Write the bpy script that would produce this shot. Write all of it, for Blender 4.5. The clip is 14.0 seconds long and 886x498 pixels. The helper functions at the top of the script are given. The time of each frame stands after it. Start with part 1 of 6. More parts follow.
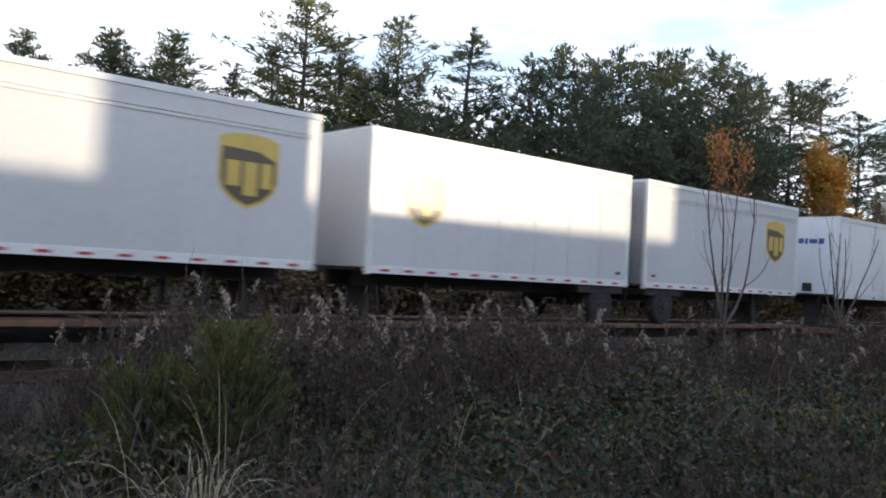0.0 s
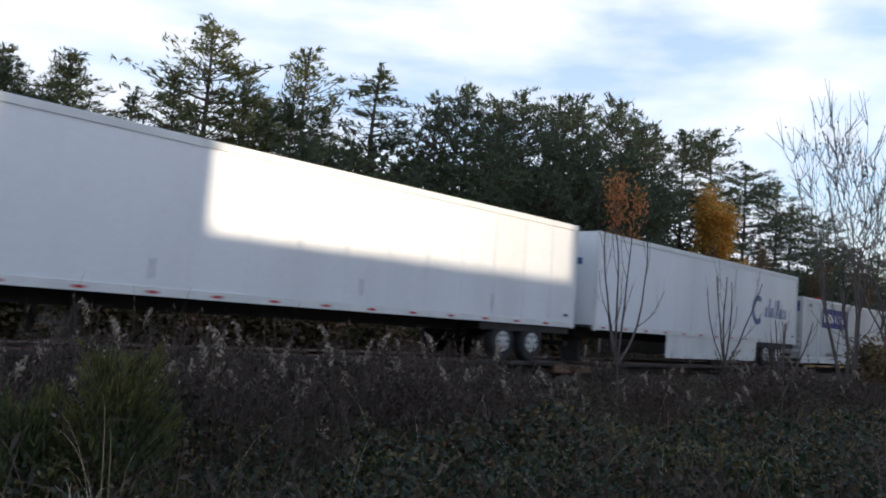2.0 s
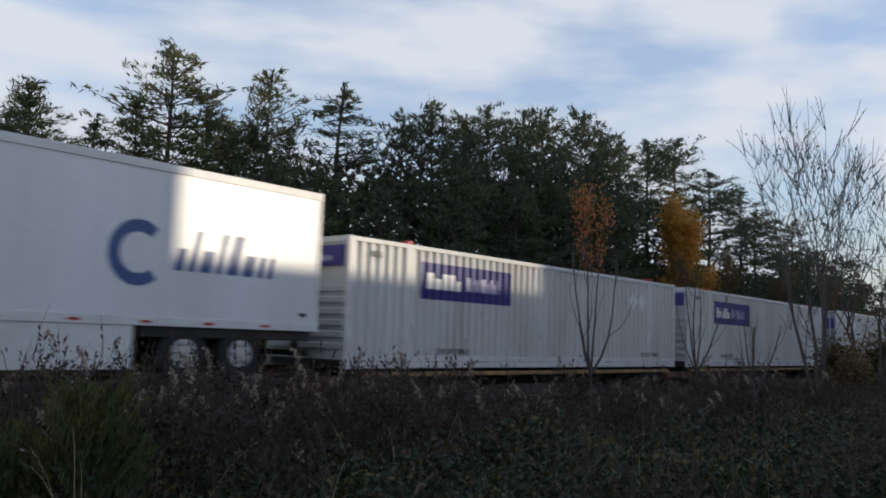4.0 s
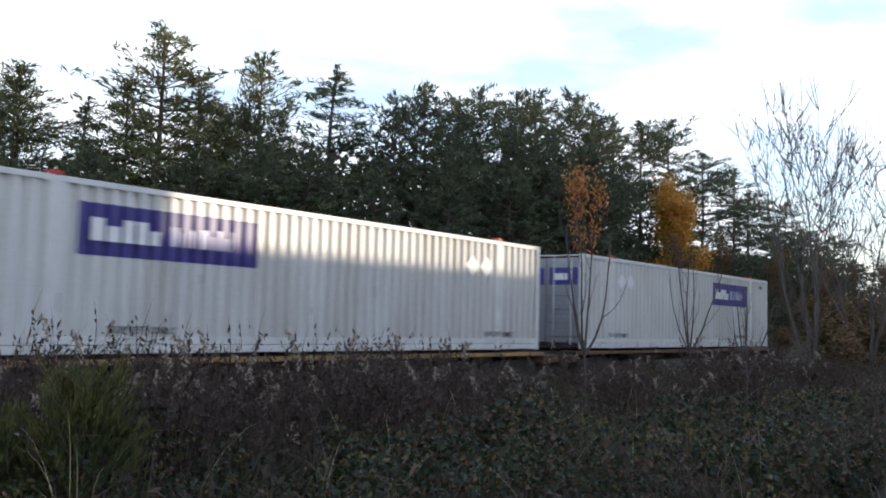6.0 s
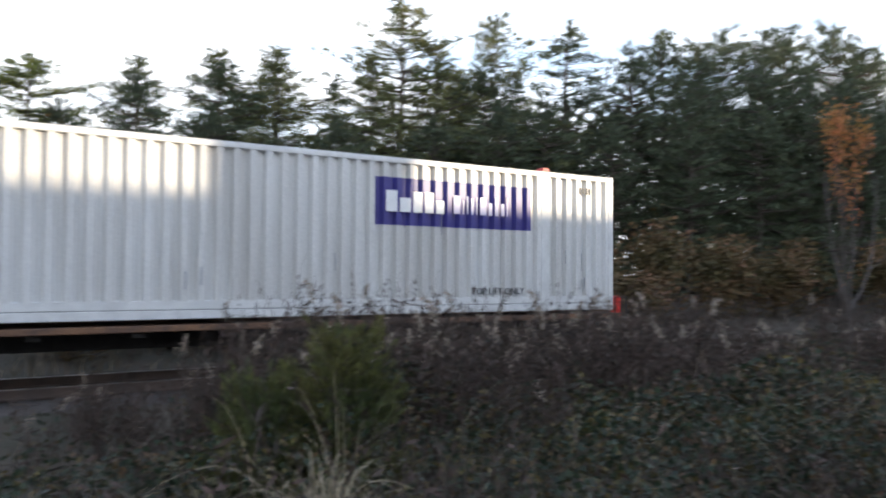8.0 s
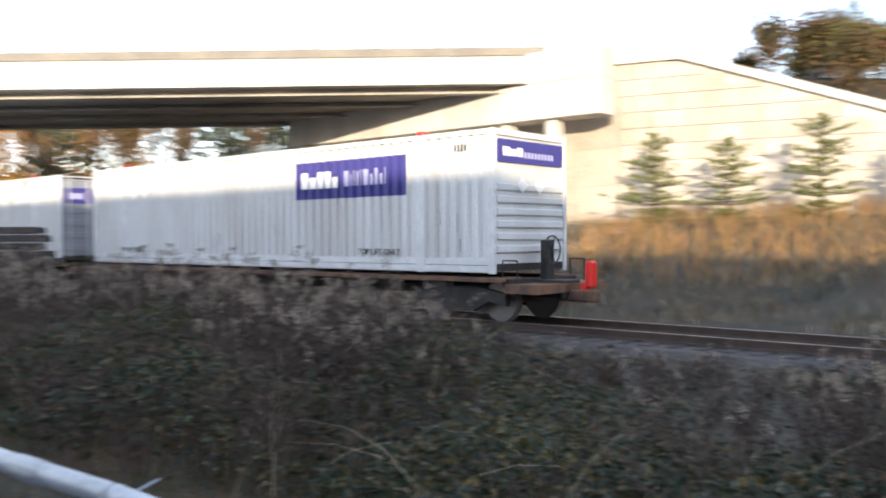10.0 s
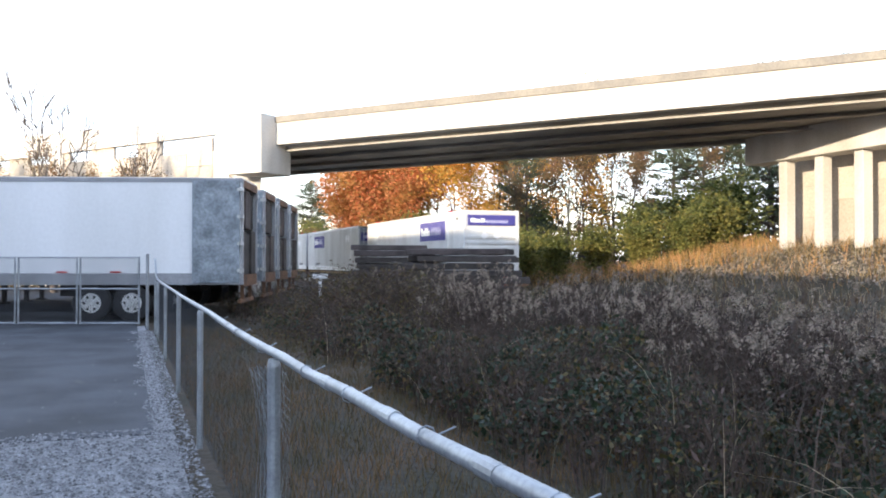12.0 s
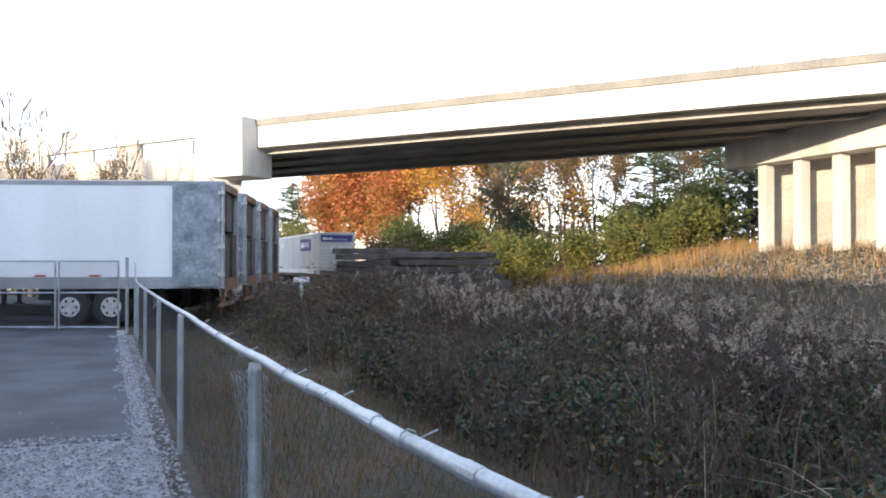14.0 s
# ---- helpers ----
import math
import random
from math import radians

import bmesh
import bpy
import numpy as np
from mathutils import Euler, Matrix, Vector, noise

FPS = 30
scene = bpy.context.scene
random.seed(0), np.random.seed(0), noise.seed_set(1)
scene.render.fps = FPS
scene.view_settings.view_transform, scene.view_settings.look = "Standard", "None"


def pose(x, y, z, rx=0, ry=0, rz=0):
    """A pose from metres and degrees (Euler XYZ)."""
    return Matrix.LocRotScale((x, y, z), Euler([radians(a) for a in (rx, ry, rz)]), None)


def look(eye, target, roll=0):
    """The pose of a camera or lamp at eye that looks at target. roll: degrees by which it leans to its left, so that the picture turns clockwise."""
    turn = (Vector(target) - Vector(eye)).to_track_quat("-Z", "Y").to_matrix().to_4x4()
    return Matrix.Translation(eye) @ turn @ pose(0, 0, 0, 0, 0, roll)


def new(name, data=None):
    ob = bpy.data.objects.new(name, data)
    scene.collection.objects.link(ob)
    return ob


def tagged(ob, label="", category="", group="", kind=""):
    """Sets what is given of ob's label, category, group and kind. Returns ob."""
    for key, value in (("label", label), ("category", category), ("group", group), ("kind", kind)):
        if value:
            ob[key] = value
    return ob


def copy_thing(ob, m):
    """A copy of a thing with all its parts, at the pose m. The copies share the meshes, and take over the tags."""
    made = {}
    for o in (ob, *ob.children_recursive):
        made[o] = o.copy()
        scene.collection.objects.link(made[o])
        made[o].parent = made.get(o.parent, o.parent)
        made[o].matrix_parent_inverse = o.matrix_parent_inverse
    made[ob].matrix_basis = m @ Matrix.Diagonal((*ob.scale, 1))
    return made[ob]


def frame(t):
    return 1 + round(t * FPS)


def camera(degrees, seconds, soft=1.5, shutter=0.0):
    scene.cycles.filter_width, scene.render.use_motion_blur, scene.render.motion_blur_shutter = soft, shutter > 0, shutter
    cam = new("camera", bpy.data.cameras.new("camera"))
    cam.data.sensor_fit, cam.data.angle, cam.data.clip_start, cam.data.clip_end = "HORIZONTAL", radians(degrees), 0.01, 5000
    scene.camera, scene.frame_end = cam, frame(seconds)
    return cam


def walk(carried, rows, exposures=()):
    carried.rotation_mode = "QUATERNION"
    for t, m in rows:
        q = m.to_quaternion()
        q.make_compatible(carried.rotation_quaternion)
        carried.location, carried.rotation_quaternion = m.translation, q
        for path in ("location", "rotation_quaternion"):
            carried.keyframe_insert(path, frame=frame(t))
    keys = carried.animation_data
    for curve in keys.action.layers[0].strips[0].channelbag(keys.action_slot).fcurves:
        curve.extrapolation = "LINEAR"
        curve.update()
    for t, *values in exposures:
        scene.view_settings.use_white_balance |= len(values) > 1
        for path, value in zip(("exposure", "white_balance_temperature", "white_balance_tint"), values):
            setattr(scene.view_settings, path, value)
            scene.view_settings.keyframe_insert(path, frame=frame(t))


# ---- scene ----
EYE_Z = 1.70
cam = camera(53.3, 14.0, soft=1.9, shutter=0.35)
# seconds, heading, pitch, roll
ROWS = [
    (0.0, -42.17, 2.00, -2.90),
    (0.5, -41.14, 2.52, -3.07),
    (1.0, -46.42, 2.65, -1.97),
    (1.5, -46.77, 3.39, -5.95),
    (2.0, -48.65, 4.64, -4.12),
    (4.5, -50.70, 5.71, -1.63),
    (5.0, -51.06, 5.28, -1.44),
    (5.5, -50.84, 5.02, -1.62),
    (6.0, -50.81, 4.68, -1.58),
    (6.5, -50.23, 4.52, -0.98),
    (7.0, -49.00, 3.65, 0.06),
    (7.2, -48.30, 3.30, 0.20),
    (9.3, 12.70, -0.40, -1.00),
    (9.5, 21.62, -0.60, -0.82),
    (10.0, 41.40, -0.71, 0.25),
    (10.5, 60.12, -0.56, -1.75),
    (11.0, 68.85, -0.10, -1.35),
    (11.5, 69.71, 0.28, -0.55),
    (12.0, 70.27, 0.74, -0.02),
    (12.5, 69.65, 0.86, -0.26),
    (13.0, 69.30, 0.89, 0.03),
    (13.5, 69.28, 0.89, 0.06),
    (14.0, 69.09, 0.95, 0.04),
]
SHIFT = {10.0: (-0.01, -0.02), 10.5: (-0.02, -0.05), 11.0: (-0.02, -0.08), 11.5: (-0.01, -0.03)}     # small sway of the viewer
walk(cam, [(t, pose(*SHIFT.get(t, (0, 0)), EYE_Z, 90 + p, r, y)) for t, y, p, r in ROWS], exposures=[
    (0.0, 0.08, 6150, 10), (0.5, 0.03, 6150, 10), (1.0, -0.18, 6150, 10), (1.5, -0.16, 6050, 10), (2.0, -0.42, 6000, 10), (4.3, -0.98, 6000, 10), (4.5, -0.90, 6050, 10), (5.0, -0.45, 6150, 10), (5.5, -0.15, 6150, 10), (6.5, 0.02, 6150, 10), (7.2, 0.20, 6200, 10),
    (9.3, 0.58, 6350, 10), (11.0, 0.70, 6050, 10), (14.0, 0.76, 6050, 10)])

# ---- world and sun ----
SUN_EL = radians(8.2)
# towards the sun: east of the track's normal, behind the viewer
SUN_WAY = Vector((0.60 * math.cos(SUN_EL), -0.80 * math.cos(SUN_EL), math.sin(SUN_EL)))


def make_world():
    world = bpy.data.worlds.new("sky")
    scene.world = world
    world.use_nodes = True
    nt = world.node_tree
    nt.nodes.clear()
    out = nt.nodes.new("ShaderNodeOutputWorld")
    bg = nt.nodes.new("ShaderNodeBackground")
    sky = nt.nodes.new("ShaderNodeTexSky")
    sky.sky_type, sky.sun_disc = "NISHITA", False
    sky.sun_elevation, sky.sun_rotation = SUN_EL, math.atan2(SUN_WAY.x, SUN_WAY.y)
    sky.air_density, sky.dust_density, sky.ozone_density = 1.2, 0.3, 3.5
    # thin streaky cloud
    tc = nt.nodes.new("ShaderNodeTexCoord")
    mp = nt.nodes.new("ShaderNodeMapping")
    mp.inputs["Rotation"].default_value = (0, 0, radians(50))
    mp.inputs["Scale"].default_value = (1.6, 3.0, 9.0)
    nz = nt.nodes.new("ShaderNodeTexNoise")
    nz.inputs["Scale"].default_value, nz.inputs["Detail"].default_value = 1.7, 7
    ramp = nt.nodes.new("ShaderNodeValToRGB")
    ramp.color_ramp.elements[0].color = (0.34, 0.34, 0.34, 1)
    ramp.color_ramp.elements[0].position, ramp.color_ramp.elements[1].position = 0.36, 0.58
    mix = nt.nodes.new("ShaderNodeMix")
    mix.data_type = "RGBA"
    nt.links.new(tc.outputs["Generated"], mp.inputs["Vector"])
    nt.links.new(mp.outputs["Vector"], nz.inputs["Vector"])
    nt.links.new(nz.outputs["Fac"], ramp.inputs["Fac"])
    # the cloud thins out towards the zenith
    sep = nt.nodes.new("ShaderNodeSeparateXYZ")
    thin = nt.nodes.new("ShaderNodeMapRange")
    thin.interpolation_type = "SMOOTHSTEP"
    thin.inputs["From Min"].default_value, thin.inputs["From Max"].default_value = 0.30, 0.80
    thin.inputs["To Min"].default_value, thin.inputs["To Max"].default_value = 1.0, 0.36
    cover = nt.nodes.new("ShaderNodeMath")
    cover.operation = "MULTIPLY"
    nt.links.new(tc.outputs["Generated"], sep.inputs["Vector"])
    nt.links.new(sep.outputs["Z"], thin.inputs["Value"])
    nt.links.new(ramp.outputs["Color"], cover.inputs[0])
    nt.links.new(thin.outputs["Result"], cover.inputs[1])
    nt.links.new(cover.outputs["Value"], mix.inputs["Factor"])
    lift = nt.nodes.new("ShaderNodeMix")
    lift.data_type, lift.blend_type = "RGBA", "MULTIPLY"
    lift.inputs["Factor"].default_value = 1.0
    lift.inputs["B"].default_value = (3.7, 2.94, 2.92, 1)
    nt.links.new(sky.outputs["Color"], lift.inputs["A"])
    nt.links.new(lift.outputs["Result"], mix.inputs["A"])
    mix.inputs["B"].default_value = (CLOUD[0], CLOUD[1], CLOUD[2], 1)
    nt.links.new(mix.outputs["Result"], bg.inputs["Color"])
    bg.inputs["Strength"].default_value = SKY_STRENGTH
    nt.links.new(bg.outputs["Background"], out.inputs["Surface"])


SKY_STRENGTH = 0.18
CLOUD = (8.0, 8.1, 8.3)
make_world()
sun = new("sun", bpy.data.lights.new("sun", "SUN"))
sun.data.energy, sun.data.angle, sun.data.color = 5.0, radians(0.55), (1.0, 0.81, 0.57)
sun.matrix_world = look((0, 0, 40), Vector((0, 0, 40)) - SUN_WAY)

# ---- materials ----
def mat(name, col, rough=0.6, metal=0.0, vary=0.25, scale=6.0, fine=60.0, bump=0.15, col2=None, island=0.0, objvary=0.0, spec=0.5, trans=0.0, streak=0.0, dist=0.01):
    """A surface with broad stains and fine grain; island / objvary vary loose pieces or whole objects."""
    m = bpy.data.materials.new(name)
    m.use_nodes = True
    nt = m.node_tree
    b = nt.nodes["Principled BSDF"]
    b.inputs["Roughness"].default_value, b.inputs["Metallic"].default_value = rough, metal
    b.inputs["Specular IOR Level"].default_value = spec
    tc = nt.nodes.new("ShaderNodeTexCoord")
    n1 = nt.nodes.new("ShaderNodeTexNoise")
    n1.inputs["Scale"].default_value, n1.inputs["Detail"].default_value = scale, 6
    n2 = nt.nodes.new("ShaderNodeTexNoise")
    n2.inputs["Scale"].default_value, n2.inputs["Detail"].default_value = fine, 4
    mp = nt.nodes.new("ShaderNodeMapping")
    if streak:
        mp.inputs["Scale"].default_value = (1, 1, 1.0 / streak)
    nt.links.new(tc.outputs["Object"], mp.inputs["Vector"])
    nt.links.new(mp.outputs["Vector"], n1.inputs["Vector"])
    nt.links.new(tc.outputs["Object"], n2.inputs["Vector"])
    c2 = col2 or tuple(c * (1 - vary) for c in col)
    mix = nt.nodes.new("ShaderNodeMix")
    mix.data_type = "RGBA"
    mix.inputs["A"].default_value, mix.inputs["B"].default_value = (*c2, 1), (*col, 1)
    ramp = nt.nodes.new("ShaderNodeMapRange")
    ramp.inputs["From Min"].default_value, ramp.inputs["From Max"].default_value = 0.36, 0.62
    nt.links.new(n1.outputs["Fac"], ramp.inputs["Value"])
    nt.links.new(ramp.outputs["Result"], mix.inputs["Factor"])
    last = mix.outputs["Result"]
    hsv = nt.nodes.new("ShaderNodeHueSaturation")
    nt.links.new(last, hsv.inputs["Color"])
    val = nt.nodes.new("ShaderNodeMapRange")
    val.inputs["From Min"].default_value, val.inputs["From Max"].default_value = 0.3, 0.7
    val.inputs["To Min"].default_value, val.inputs["To Max"].default_value = 1 - vary * 0.6, 1 + vary * 0.4
    nt.links.new(n2.outputs["Fac"], val.inputs["Value"])
    value = val.outputs["Result"]
    for src, amount in (("island", island), ("object", objvary)):
        if not amount:
            continue
        if src == "island":
            r = nt.nodes.new("ShaderNodeNewGeometry").outputs["Random Per Island"]
        else:
            r = nt.nodes.new("ShaderNodeObjectInfo").outputs["Random"]
        mr = nt.nodes.new("ShaderNodeMapRange")
        mr.inputs["To Min"].default_value, mr.inputs["To Max"].default_value = 1 - amount, 1 + amount
        nt.links.new(r, mr.inputs["Value"])
        mu = nt.nodes.new("ShaderNodeMath")
        mu.operation = "MULTIPLY"
        nt.links.new(value, mu.inputs[0])
        nt.links.new(mr.outputs["Result"], mu.inputs[1])
        value = mu.outputs["Value"]
        hr = nt.nodes.new("ShaderNodeMapRange")
        hr.inputs["To Min"].default_value, hr.inputs["To Max"].default_value = 0.5 + 0.05 * amount, 0.5 - 0.05 * amount
        nt.links.new(r, hr.inputs["Value"])
        nt.links.new(hr.outputs["Result"], hsv.inputs["Hue"])
    nt.links.new(value, hsv.inputs["Value"])
    nt.links.new(hsv.outputs["Color"], b.inputs["Base Color"])
    if bump:
        bp = nt.nodes.new("ShaderNodeBump")
        bp.inputs["Strength"].default_value, bp.inputs["Distance"].default_value = bump, dist
        nt.links.new(n2.outputs["Fac"], bp.inputs["Height"])
        nt.links.new(bp.outputs["Normal"], b.inputs["Normal"])
    if trans:
        tr = nt.nodes.new("ShaderNodeBsdfTranslucent")
        nt.links.new(hsv.outputs["Color"], tr.inputs["Color"])
        ms = nt.nodes.new("ShaderNodeMixShader")
        ms.inputs["Fac"].default_value = trans
        nt.links.new(b.outputs["BSDF"], ms.inputs[1])
        nt.links.new(tr.outputs["BSDF"], ms.inputs[2])
        nt.links.new(ms.outputs["Shader"], nt.nodes["Material Output"].inputs["Surface"])
    return m


CONTAINER = mat("container_paint", (0.66, 0.66, 0.64), 0.38, 0, 0.16, 0.9, 30, 0.05, col2=(0.55, 0.54, 0.51), streak=5)
RAIL_PAINT = mat("container_rail_paint", (0.70, 0.70, 0.68), 0.4, 0, 0.15, 3, 40, 0.05)
ALUM = mat("trailer_skin", (0.58, 0.58, 0.575), 0.3, 0.0, 0.08, 0.5, 8, 0.02, streak=4)
WHITE_SKIN = mat("white_trailer_skin", (0.78, 0.79, 0.80), 0.32, 0, 0.06, 0.6, 10, 0.02, col2=(0.70, 0.71, 0.71), streak=5)
WHITE_TRIM = mat("white_trim", (0.74, 0.74, 0.72), 0.4, 0, 0.12, 2, 30, 0.04)
GREY_END = mat("trailer_end_panel", (0.34, 0.35, 0.37), 0.45, 0.1, 0.25, 1.2, 20, 0.05, streak=3)
GALV_SHEET = mat("galvanised_sheet", (0.30, 0.34, 0.38), 0.5, 0.35, 0.45, 2.2, 14, 0.06)
BLUE_SIGN = mat("blue_sign", (0.055, 0.05, 0.24), 0.4, 0, 0.12, 3, 30, 0.03)
SIGN_WHITE = mat("sign_white", (0.80, 0.80, 0.80), 0.4, 0, 0.06, 3, 30, 0.0)
SIGN_LILAC = mat("sign_lilac", (0.42, 0.42, 0.62), 0.4, 0, 0.06, 3, 30, 0.0)
BROWN_LOGO = mat("shield_brown", (0.10, 0.075, 0.045), 0.35, 0, 0.1, 3, 30, 0.0)
GOLD_LOGO = mat("shield_gold", (0.62, 0.44, 0.10), 0.35, 0, 0.1, 3, 30, 0.0)
NAVY = mat("navy_lettering", (0.06, 0.11, 0.27), 0.4, 0, 0.1, 3, 30, 0.0)
BLACK_PAINT = mat("black_lettering", (0.03, 0.03, 0.035), 0.5, 0, 0.1, 3, 30, 0.0)
RED_TAPE = mat("red_reflector", (0.45, 0.03, 0.025), 0.35, 0, 0.1, 3, 30, 0.0)
RED_CAP = mat("red_cap", (0.50, 0.04, 0.03), 0.45, 0, 0.15, 6, 30, 0.0)
RED_LAMP = mat("red_marker", (0.75, 0.03, 0.02), 0.4, 0, 0.05, 6, 30, 0.0)
RUBBER = mat("rubber", (0.022, 0.022, 0.023), 0.85, 0, 0.3, 8, 60, 0.1)
RIM = mat("wheel_rim", (0.62, 0.62, 0.60), 0.4, 0.2, 0.25, 9, 60, 0.05)
DARK_STEEL = mat("dark_steel", (0.045, 0.042, 0.04), 0.65, 0.3, 0.4, 4, 40, 0.15)
RUST = mat("rusty_steel", (0.20, 0.105, 0.055), 0.75, 0.1, 0.5, 3, 40, 0.2, col2=(0.09, 0.055, 0.04))
YELLOW_RUST = mat("worn_yellow_sill", (0.42, 0.26, 0.08), 0.7, 0.0, 0.5, 2.5, 40, 0.15, col2=(0.17, 0.10, 0.06))
RAIL_SIDE = mat("rail_side", (0.085, 0.058, 0.044), 0.8, 0.1, 0.4, 3, 40, 0.15, col2=(0.055, 0.04, 0.033))
RAIL_STEEL = mat("rail_steel", (0.42, 0.39, 0.37), 0.35, 0.8, 0.3, 2, 40, 0.05)
TIE_WOOD = mat("tie_wood", (0.075, 0.062, 0.055), 0.9, 0, 0.45, 3, 50, 0.4, objvary=0.25)
OLD_TIMBER = mat("old_timber", (0.075, 0.062, 0.056), 0.85, 0, 0.5, 2.0, 40, 0.5, objvary=0.35)
BALLAST = mat("ballast", (0.085, 0.072, 0.064), 0.95, 0, 0.5, 1.2, 16, 0.9, col2=(0.045, 0.038, 0.034), dist=0.05)
CONCRETE = mat("concrete", (0.66, 0.63, 0.58), 0.85, 0, 0.18, 0.5, 12, 0.15, col2=(0.50, 0.465, 0.41), streak=3)
CONC_PANEL = mat("panel_concrete", (0.52, 0.465, 0.385), 0.9, 0, 0.25, 0.8, 12, 0.3, col2=(0.44, 0.385, 0.315), objvary=0.10)
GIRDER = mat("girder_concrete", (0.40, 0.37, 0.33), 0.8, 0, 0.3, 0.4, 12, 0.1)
GALV = mat("galvanised_tube", (0.40, 0.43, 0.46), 0.42, 0.65, 0.3, 5, 60, 0.05)
WIRE = mat("fence_wire", (0.06, 0.064, 0.07), 0.8, 0.0, 0.3, 5, 60, 0.0)
ASPHALT = mat("asphalt", (0.056, 0.062, 0.074), 0.8, 0, 0.6, 0.8, 120, 0.4, col2=(0.022, 0.025, 0.031))
TAR = mat("crack_tar", (0.02, 0.02, 0.022), 0.6, 0, 0.3, 2, 40, 0.1)
FAR_WOOD = mat("far_wood", (0.075, 0.09, 0.045), 0.85, 0, 0.35, 0.15, 4, 0, col2=(0.06, 0.06, 0.035), island=0.4)
GRAVEL = mat("pale_gravel", (0.25, 0.25, 0.255), 0.95, 0, 0.5, 6.0, 45, 1.0, col2=(0.17, 0.17, 0.175), dist=0.03, island=0.6)
SOIL = mat("soil", (0.065, 0.05, 0.034), 1.0, 0, 0.5, 0.6, 12, 0.8, col2=(0.036, 0.034, 0.02), dist=0.05)
BARK = mat("bark", (0.10, 0.078, 0.062), 0.95, 0, 0.4, 4, 30, 0.6, dist=0.03)
BARE_BARK = mat("grey_bark", (0.12, 0.10, 0.088), 0.9, 0, 0.35, 4, 30, 0.4)
PINE = mat("pine_needles", (0.082, 0.100, 0.048), 0.75, 0, 0.3, 0.6, 8, 0, col2=(0.062, 0.084, 0.046), island=0.28, trans=0.15)
PINE_LIGHT = mat("yellowing_needles", (0.17, 0.165, 0.058), 0.75, 0, 0.35, 0.6, 8, 0, col2=(0.09, 0.115, 0.04), island=0.45, trans=0.2)
CEDAR = mat("cedar_green", (0.135, 0.125, 0.030), 0.75, 0, 0.35, 1.6, 8, 0, col2=(0.075, 0.10, 0.03), island=0.4, trans=0.2)
LEAF_ORANGE = mat("orange_leaves", (0.64, 0.32, 0.05), 0.7, 0, 0.35, 0.7, 8, 0, col2=(0.50, 0.33, 0.07), island=0.4, trans=0.4)
LEAF_RED = mat("red_leaves", (0.55, 0.21, 0.08), 0.7, 0, 0.35, 0.5, 8, 0, col2=(0.46, 0.25, 0.07), island=0.4, trans=0.4)
LEAF_BROWN = mat("brown_leaves", (0.20, 0.115, 0.055), 0.8, 0, 0.4, 0.6, 8, 0, col2=(0.10, 0.085, 0.03), island=0.4, trans=0.25)
LEAF_OLIVE = mat("olive_leaves", (0.27, 0.24, 0.055), 0.7, 0, 0.4, 0.35, 8, 0, col2=(0.12, 0.14, 0.035), island=0.5, trans=0.3)
BRAMBLE = mat("bramble_leaves", (0.030, 0.046, 0.024), 0.48, 0, 0.4, 0.9, 8, 0, col2=(0.024, 0.038, 0.020), island=0.45, trans=0.2, spec=0.3)
BRAMBLE_Y = mat("turning_leaves", (0.12, 0.10, 0.026), 0.6, 0, 0.4, 0.9, 8, 0, col2=(0.085, 0.05, 0.024), island=0.5, trans=0.25)
DRY = mat("dry_stems", (0.076, 0.053, 0.038), 0.9, 0, 0.35, 1.0, 12, 0, col2=(0.056, 0.040, 0.031), island=0.5)
FLUFF = mat("seed_fluff", (0.42, 0.35, 0.275), 0.95, 0, 0.3, 1.0, 12, 0, col2=(0.22, 0.18, 0.14), island=0.4, trans=0.3)
STRAW = mat("straw", (0.48, 0.40, 0.26), 0.8, 0, 0.3, 1.0, 12, 0, island=0.35, trans=0.2)
TAWNY = mat("tawny_grass", (0.50, 0.29, 0.10), 0.85, 0, 0.35, 0.8, 12, 0, col2=(0.33, 0.20, 0.08), island=0.45, trans=0.3)
YOUNG_PINE = mat("young_pine_needles", (0.25, 0.26, 0.07), 0.75, 0, 0.35, 0.9, 8, 0, col2=(0.15, 0.18, 0.05), island=0.4, trans=0.25)
TURF = mat("tired_grass", (0.165, 0.104, 0.042), 0.9, 0, 0.4, 1.2, 12, 0, col2=(0.095, 0.082, 0.036), island=0.45, trans=0.2)
BRICK_WALL = mat("warehouse_wall", (0.30, 0.27, 0.24), 0.85, 0, 0.2, 0.6, 20, 0.2)

# ---- mesh helpers ----
def mesh_object(name, bm, material, parent=None, label="", smooth=False):
    me = bpy.data.meshes.new(name)
    bm.normal_update()
    bm.to_mesh(me)
    bm.free()
    if smooth:
        me.polygons.foreach_set("use_smooth", [True] * len(me.polygons))
    for m in material if isinstance(material, (list, tuple)) else [material]:
        me.materials.append(m)
    ob = new(name, me)
    ob.parent = parent
    if label:
        ob["label"] = label
    return ob


def part(name, bm, material, parent, label="", smooth=False):
    return mesh_object(name, bm, material, parent, label, smooth)


def shared(name, ob, m, parent=None):
    """One more object on ob's mesh."""
    o = new(name, ob.data)
    o.parent = parent
    o.matrix_basis = m
    return o


def thing(name, label, category, m=None, group="", kind=""):
    ob = tagged(new(name), label, category, group, kind)
    if m is not None:
        ob.matrix_basis = m
    return ob


